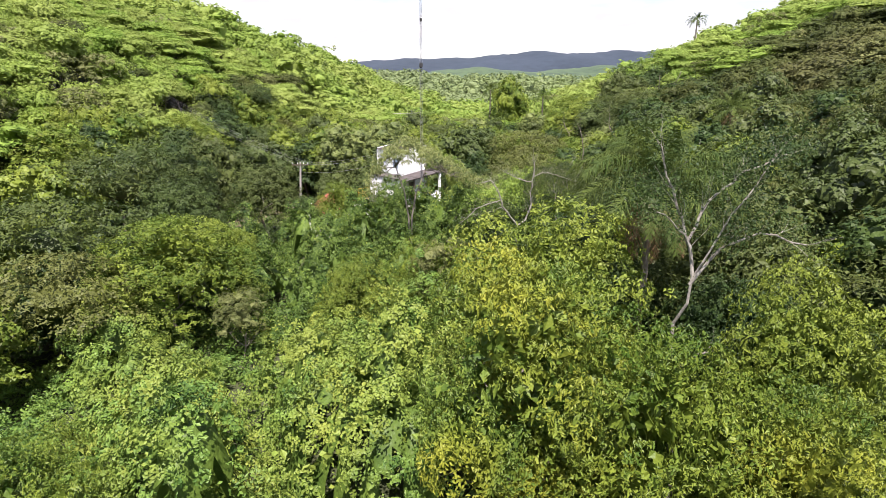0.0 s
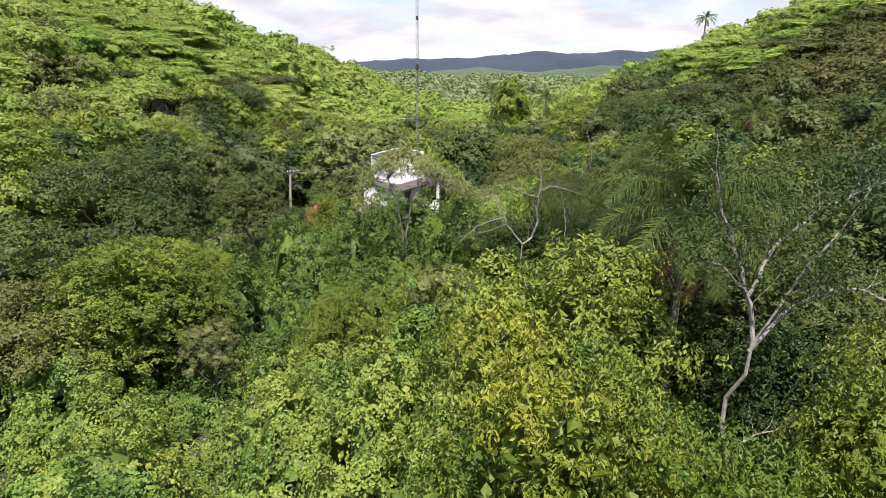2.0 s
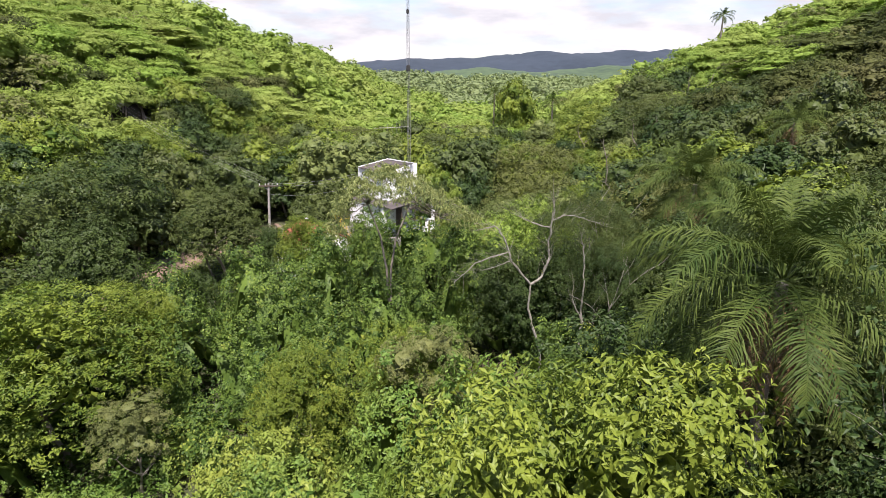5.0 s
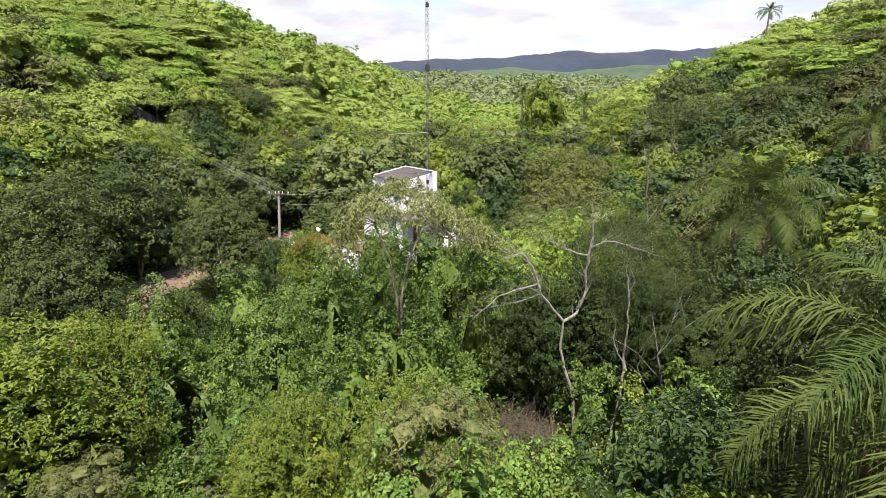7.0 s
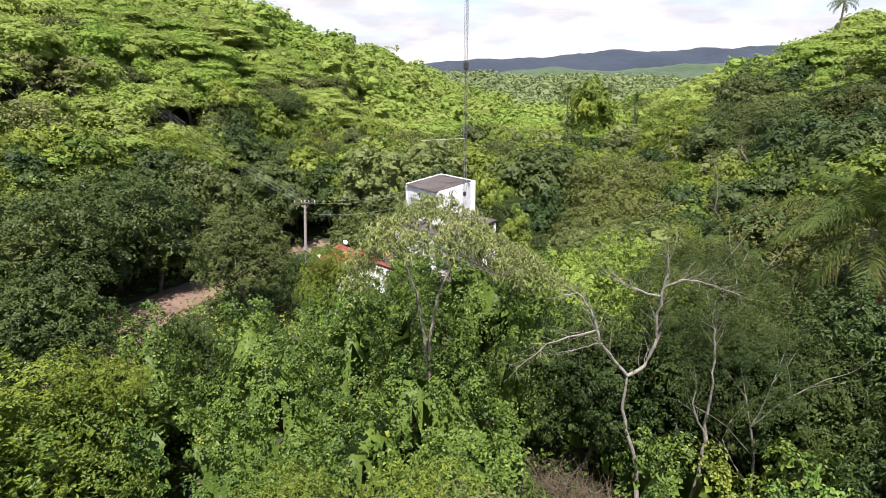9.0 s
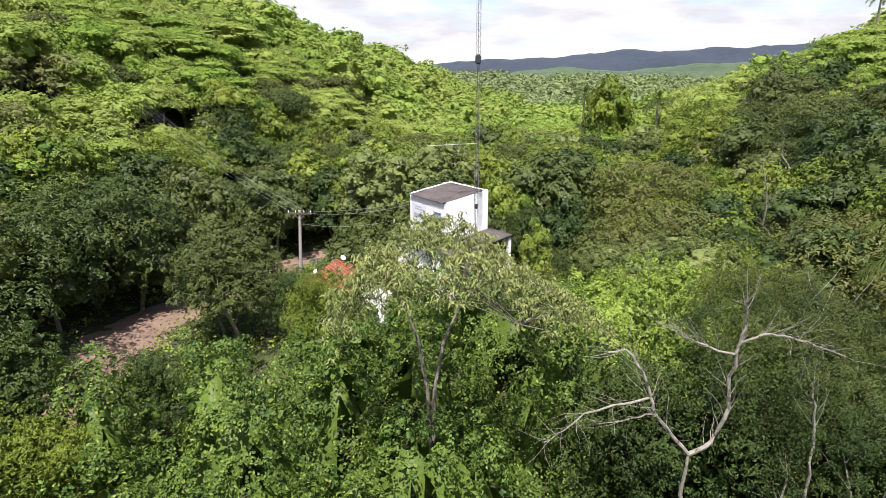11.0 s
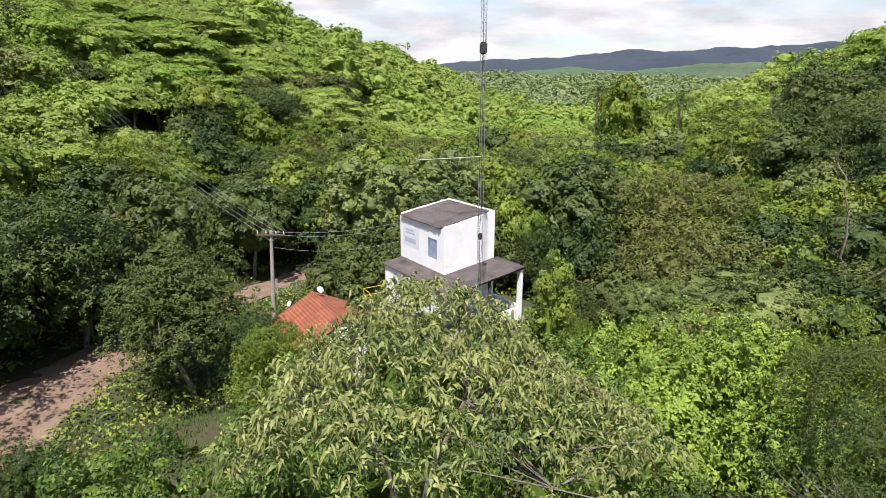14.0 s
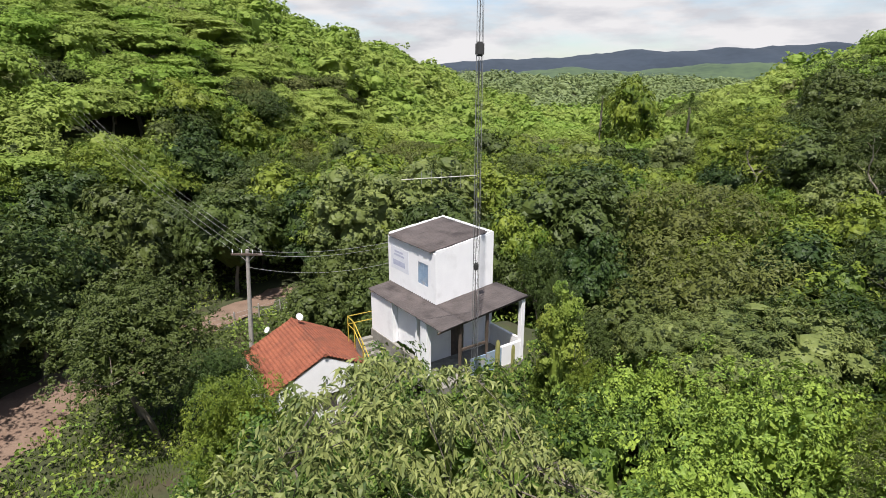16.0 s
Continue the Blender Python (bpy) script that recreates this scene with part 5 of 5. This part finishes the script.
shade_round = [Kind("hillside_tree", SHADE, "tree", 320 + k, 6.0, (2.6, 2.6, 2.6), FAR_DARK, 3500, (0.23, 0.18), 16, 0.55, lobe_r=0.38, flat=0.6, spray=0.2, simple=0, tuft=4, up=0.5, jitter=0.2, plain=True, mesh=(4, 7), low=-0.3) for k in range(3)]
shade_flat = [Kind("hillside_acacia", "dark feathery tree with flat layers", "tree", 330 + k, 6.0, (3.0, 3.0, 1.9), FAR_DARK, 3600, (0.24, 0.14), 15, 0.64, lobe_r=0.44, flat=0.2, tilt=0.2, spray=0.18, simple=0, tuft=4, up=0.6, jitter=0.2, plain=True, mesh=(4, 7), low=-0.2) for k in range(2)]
hill_dry = Kind("thin_grey_tree", "thin half-bare tree with greyish olive leaves", "tree", 340, 6.0, (2.4, 2.4, 2.2), LEAF_DRY, 2000, (0.26, 0.12), 13, 0.6, bark=BARK_PALE, lobe_r=0.36, flat=0.3, spray=0.26, simple=2, tuft=12, plain=True, mesh=(4, 7), inner=0, core=0.4, spread=1.2)


def hillside(x0, x1, y0, y1, step, seed, sorts):
    rng = random.Random(seed)
    for x, y, r, h in spots(x0, x1, y0, y1, step, seed, lambda x, y: True, 2.6):
        sorts(x, y, rng).put(x, y, height=rng.uniform(5.2, 7.6), wide=rng.uniform(0.8, 1.25), rnd=rng)


hillside(-82, -34, -46, 80, 4.1, 1, lambda x, y, g: g.choice(hill_round * 3 + hill_flat * 2 + [hill_dry, hill_dry, g.choice(shade_round)]))
# Cloud shade on this slope is put in as dark kinds below y 28.
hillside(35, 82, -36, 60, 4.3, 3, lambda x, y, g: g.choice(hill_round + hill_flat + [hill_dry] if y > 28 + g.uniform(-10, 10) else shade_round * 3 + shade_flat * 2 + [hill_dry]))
hillside(-34, 35, 46, 80, 4.3, 5, lambda x, y, g: g.choice(hill_round * 2 + hill_flat + [hill_dry]))
for x, y in ((-43.4, 28.8), (-44.4, 32.6), (-41.6, 26.0)):
    hill_round[1].put(x, y, height=6.6, wide=1.1)
far_l = spots(-210, 0, -20, 330, 5.6, 2, lambda x, y: (x < -82 or y > 80) and x < -8 and math.hypot(x, y + 40) < 400, 4.4)
far_r = spots(-8, 150, 46, 260, 5.0, 4, lambda x, y: x > 82 or y > 80 or x > 35 and y > 60, 3.0)
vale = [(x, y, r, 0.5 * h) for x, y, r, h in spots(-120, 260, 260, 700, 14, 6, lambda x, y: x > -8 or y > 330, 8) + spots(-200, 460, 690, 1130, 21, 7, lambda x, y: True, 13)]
woods("forest_far_slope", "sunlit green woods on the upper hillside", FAR_LEAF, far_l, 42, 430, 0.48)
woods("forest_far_rise", "green woods on the farther rise", FAR_LEAF, far_r, 44, 400, 0.46)
rb = random.Random(9)
around = [(x + rb.uniform(-1.6, 1.6), y + rb.uniform(-1.6, 1.6), rb.uniform(1.8, 3.0), rb.uniform(5.0, 7.2)) for x in np.arange(-70, 71, 4.0) for y in np.arange(-100, 20, 4.0)
          if abs(x - 2) > 0.95 * (y + 63) + 6 or y < -59]
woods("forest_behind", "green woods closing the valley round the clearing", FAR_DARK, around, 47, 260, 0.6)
woods("forest_vale", "distant woods across the valley mouth, paled for haze", VALE_LEAF, vale, 46, 160, 0.5)


# ---- vines draped over the low growth, and undergrowth ----
DOMES = [(3.6, -45.2, 4.0, 3.0), (0.8, -41.4, 4.4, 3.0), (-1.7, -43.2, 2.3, 2.8), (0.6, -45.4, 2.9, 2.6), (-5.5, -48.0, 3.4, 3.2), (-3.2, -39.0, 1.9, 3.0), (4.2, -38.5, 4.0, 2.8),
         (4.2, -34.8, 4.1, 2.4), (1.4, -33.4, 3.6, 2.2), (-7.4, -29.0, -1.6, 3.0), (-6.5, -22.2, 2.8, 3.0), (-2.4, -24.6, 1.4, 3.2), (-10.8, -24.0, 1.2, 2.8), (2.2, -26.0, 1.2, 3.2),
         (9.4, -24.6, 0.9, 3.0), (-8.6, -20.4, 3.7, 2.6), (12.2, -28.0, 2.8, 3.0), (6.2, -30.6, 1.2, 3.0), (1.0, -21.2, 2.2, 2.5), (5.2, -20.4, -0.6, 3.0), (-3.3, -28.5, 1.5, 3.0)]
DOMES2 = [(-3.0, -34.0, 0.3, 3.0), (8.8, -19.8, -1.0, 2.6), (-7.6, -13.5, 0.8, 3.0), (-5.2, -15.8, 1.9, 2.6), (5.7, -7.2, 2.5, 2.6), (4.2, -12.0, 3.6, 2.4), (3.4, -9.8, 3.0, 2.4), (6.2, -14.8, 4.7, 2.4),
          (4.3, -18.0, 5.0, 2.0), (-1.5, -15.4, 3.6, 2.6), (-2.4, -10.2, 4.1, 2.8), (0.6, -10.6, 4.1, 2.8), (-5.2, -12.6, 3.3, 2.6), (-10.0, -16.5, 1.0, 3.0), (-4.2, -19.4, 3.8, 2.4), (8.0, -5.5, 2.6, 2.4), (-12.8, -21.5, 3.1, 2.3), (8.6, -9.0, 3.4, 2.6), (10.0, -14.2, 4.2, 2.6), (11.8, -18.6, 3.4, 2.6), (11.2, -10.4, 4.0, 2.4), (12.8, -6.6, 2.2, 3.0), (14.6, -10.0, 3.0, 3.0), (10.2, -5.2, 1.7, 2.6), (13.6, -13.6, 3.4, 2.6), (-0.9, -21.4, 2.1, 2.2),
          (17.4, -9.4, 3.0, 3.2), (16.6, -5.2, 2.4, 3.0), (17.6, -13.4, 3.4, 3.0), (-16.0, -34.0, 1.6, 3.2), (-12.4, -38.0, 0.8, 3.2), (-17.6, -26.4, 1.8, 3.0), (-9.0, -42.4, 1.4, 3.2), (-12.2, -46.4, 0.9, 3.0), (-18.5, -30.4, 2.4, 3.0)]


def waves(x, y, scale, seed):
    """Uneven ripples: a sum of sines in random directions."""
    rng = np.random.default_rng(seed)
    z = 0.0 * x
    for _ in range(9):
        a, k, ph = rng.uniform(0, 2 * math.pi), rng.uniform(0.6, 1.7) / scale, rng.uniform(0, 2 * math.pi)
        z = z + np.sin(2 * math.pi * k * (x * math.cos(a) + y * math.sin(a)) + ph + 1.3 * np.sin(2 * math.pi * 0.4 * k * (y * math.cos(a) - x * math.sin(a))))
    return z / 4.5


def cover_z(x, y):
    z = ground_z(x, y) + 0.9 + 0.5 * waves(x, y, 3.0, 1)
    wx, wy = x + 0.5 * waves(x, y, 3.1, 2), y + 0.5 * waves(x, y, 3.1, 3)
    for cx, cy, top, r in DOMES + DOMES2:
        d = np.hypot(wx - cx, wy - cy) / (r * 1.12)
        base = float(ground_z(cx, cy))
        z = np.maximum(z, top - 0.15 - (top - base) * np.clip(d, 0, 1.4) ** 2.6)
    return z + 0.62 * waves(x, y, 1.9, 4) + 0.34 * waves(x, y, 0.9, 5)


def hollow(x, y):
    """Bare shaded places: under the crooked tree, and the clearing by the road."""
    return (((x - 6.0) / 2.3) ** 2 + ((y + 23.2) / 3.0) ** 2 < 1) | (((x + 12.4) / 3.8) ** 2 + ((y + 10.5) / 4.6) ** 2 < 1)


def vine_cover():
    rng = np.random.default_rng(61)
    step = 0.2
    gx, gy = np.meshgrid(np.arange(-21, 19.6, step), np.arange(-54, 3.0, step))
    z = cover_z(gx, gy)
    zy, zx = np.gradient(z, step)
    area = np.sqrt(1 + np.minimum(zx ** 2 + zy ** 2, 9))
    keep = (waves(gx, gy, 2.3, 6) > -0.42) & (road_distance(gx, gy) > 2.8) & ~((gx + gy < 0.85) & (gy - gx > -4.1) & (gy > -7)) & ~((gx < 2.2) & (gy > -1.6)) & ~((gx < -3.5) & (gy > -6.5))
    keep &= ~((np.abs(gx + 9.4) < 4.6) & (gy > -6.5)) & ~((gx < -8) & (gy > -12.5)) & ~((gx < -14.5) & (gy > -23)) & (np.abs(gx - 2) < 0.9 * (gy + 63) + 2) & ~hollow(gx, gy)
    wgt = (area * keep).ravel()
    wgt = wgt / wgt.sum()
    # an added smooth dark green sheet below the outer layer, filling its gaps
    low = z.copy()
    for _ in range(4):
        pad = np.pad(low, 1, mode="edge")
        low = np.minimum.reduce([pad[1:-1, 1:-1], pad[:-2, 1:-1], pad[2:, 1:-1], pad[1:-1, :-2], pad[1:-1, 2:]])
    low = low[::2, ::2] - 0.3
    nr, nc = low.shape
    k = np.arange(nr * nc).reshape(nr, nc)
    quads = np.stack((k[:-1, :-1], k[:-1, 1:], k[1:, 1:], k[1:, :-1]), -1)[keep[::2, ::2][:-1, :-1] & keep[::2, ::2][1:, 1:]]
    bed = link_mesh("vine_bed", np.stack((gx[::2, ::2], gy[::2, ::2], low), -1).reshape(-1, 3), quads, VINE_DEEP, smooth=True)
    tagged(bed, "smooth dark green filler sheet under the climbing vines", "vines", kind="stuff")
    tufts, per = 12500, 29
    i = rng.choice(wgt.size, tufts, p=wgt)
    up = unit(np.stack((-zx.ravel()[i], -zy.ravel()[i], np.ones(tufts)), -1))
    c = np.stack((gx.ravel()[i], gy.ravel()[i], z.ravel()[i]), -1) + rng.uniform(-0.5, 0.5, (tufts, 3)) * (step, step, 0.0)
    c += up * (0.14 * rng.normal(size=(tufts, 1)) - 0.2)
    w = np.repeat(np.arange(tufts), per)
    ray = unit(0.75 * rng.normal(size=(len(w), 3)) + up[w] + np.array((0, 0, 0.3)))
    p = c[w] + ray * (0.36 * rng.uniform(0.6, 1.4, tufts)[w] * rng.uniform(0.8, 1.08, len(w)))[:, None]
    nor = unit(0.5 * ray + 0.7 * up[w] + (0, 0, 0.25) + 0.28 * rng.normal(size=p.shape))
    v, f = leaves(rng, p, nor, 0.15, 0.1, droop=0.3)
    # old leaves below the outer layer
    i = rng.choice(wgt.size, 15000, p=wgt)
    q = np.stack((gx.ravel()[i], gy.ravel()[i], z.ravel()[i] - rng.uniform(0.4, 0.9, 15000)), -1)
    v2, f2 = leaves(rng, q, unit(rng.normal(size=q.shape) + (0, -0.3, 0.5)), 0.36, 0.28)
    # split by place: darker green round the umbrella tree's foot, lighter to the right
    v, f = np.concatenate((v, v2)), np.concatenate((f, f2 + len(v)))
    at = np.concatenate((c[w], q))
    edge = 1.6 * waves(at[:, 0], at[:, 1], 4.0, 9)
    deep_zone = (at[:, 1] > -31 + edge) & (at[:, 0] < np.where(at[:, 1] < -18, 10.0, 5.0) + edge) & (rng.random(len(at)) < 0.85)
    light_zone = ~deep_zone & (at[:, 0] > 4) & (at[:, 1] > -15.5 + edge)
    for name, pick, mat, label in (("light_vine_cover", light_zone, VINE_LIGHT, "light yellow-green climbing vines draped over low growth"), ("vine_cover", ~deep_zone & ~light_zone, VINE, "bright green climbing vines draped over low growth"), ("deep_vine_cover", deep_zone, VINE_DEEP, "deep green climbing vines draped over low growth")):
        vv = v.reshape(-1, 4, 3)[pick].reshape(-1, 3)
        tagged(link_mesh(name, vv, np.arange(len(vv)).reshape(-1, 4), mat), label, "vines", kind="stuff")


vine_cover()

# ---- undergrowth ----
def undergrowth():
    rng = np.random.default_rng(51)
    n = 70000
    x, y = rng.uniform(-32, 26, n), rng.uniform(-60, 24, n)
    ok = (road_distance(x, y) > 2.2) & ~((np.abs(x + 1.6) < 4.6) & (np.abs(y - 0.2) < 4.6)) & ~((np.abs(x + 9.4) < 3.2) & (np.abs(y + 1.7) < 3.2)) & ~hollow(x, y)
    x, y = x[ok], y[ok]
    h = 0.25 + 0.5 * (np.sin(x * 1.7 + 2 * np.sin(y)) * np.sin(y * 1.3) + 1) * rng.uniform(0, 1, len(x))
    p = np.stack((x, y, ground_z(x, y) + h), -1)
    nor = unit(np.array((0, 0, 1.0)) + 0.6 * rng.normal(size=p.shape))
    v, f = leaves(rng, p, nor, 0.26, 0.17)
    tagged(link_mesh("undergrowth", v, f, VINE), "low leafy undergrowth covering the ground", "undergrowth", kind="stuff")


undergrowth()


def lawn():
    """Grass blades on the open ground between the road and the houses."""
    rng = np.random.default_rng(57)
    n = 60000
    x, y = rng.uniform(-23, 4.5, n), rng.uniform(-17.5, 14, n)
    clump = np.sin(x * 2.1 + 1.5 * np.sin(y * 1.3)) * np.sin(y * 1.9 + np.sin(x)) + rng.normal(size=n) * 0.5
    ok = (road_distance(x, y) > 2.35) & (clump > -0.35) & ~((np.abs(x + 1.6) < 4.9) & (np.abs(y - 0.2) < 4.9)) & ~((np.abs(x + 9.4) < 3.4) & (np.abs(y + 1.7) < 3.4))
    x, y = x[ok], y[ok]
    n = len(x)
    h = rng.uniform(0.12, 0.42, n)[:, None]
    p = np.stack((x, y, ground_z(x, y)), -1)
    a = rng.uniform(0, 2 * math.pi, n)
    side = np.stack((np.cos(a), np.sin(a), 0 * a), -1) * 0.03
    lean = np.stack((rng.normal(size=n), rng.normal(size=n), 0 * a), -1) * 0.35 * h
    v = np.stack((p - side, p + side, p + lean + h * np.array((0, 0, 1.0))), 1).reshape(-1, 3)
    tagged(link_mesh("grass", v, np.arange(3 * n).reshape(n, 3), GRASS), "tufts of rough green grass beside the road", "grass", kind="stuff")


lawn()


def dry_tangle():
    """Dead vines and twigs on the bare ground below the crooked tree."""
    rng = random.Random(71)
    bm = bmesh.new()
    for _ in range(420):
        a, r = rng.uniform(0, 2 * math.pi), math.sqrt(rng.random())
        x, y = 5.9 + 2.4 * r * math.cos(a), -23.2 + 3.0 * r * math.sin(a)
        p = Vector((x, y, float(ground_z(x, y)) + 0.05))
        d = Vector((rng.uniform(-1, 1), rng.uniform(-1, 1), rng.uniform(0.3, 1.6))).normalized()
        pts = [p]
        for _ in range(6):
            d = (d + Vector((rng.uniform(-1, 1), rng.uniform(-1, 1), rng.uniform(-0.9, 0.5))) * 0.45).normalized()
            p = p + d * rng.uniform(0.2, 0.45)
            pts.append(p)
        tube(bm, pts, [0.02, 0.018, 0.015, 0.012, 0.01, 0.007, 0.004], 4, False)
    me = bpy.data.meshes.new("dry_tangle")
    bm.to_mesh(me)
    bm.free()
    me.materials.append(surface("dry_vine_bark", (0.06, 0.045, 0.03), (0.14, 0.105, 0.07), 6, 50, 0.95, 0.3))
    tagged(new("dry_tangle", me), "tangle of dry brown vines and twigs on bare ground", "brushwood", kind="stuff")


dry_tangle()
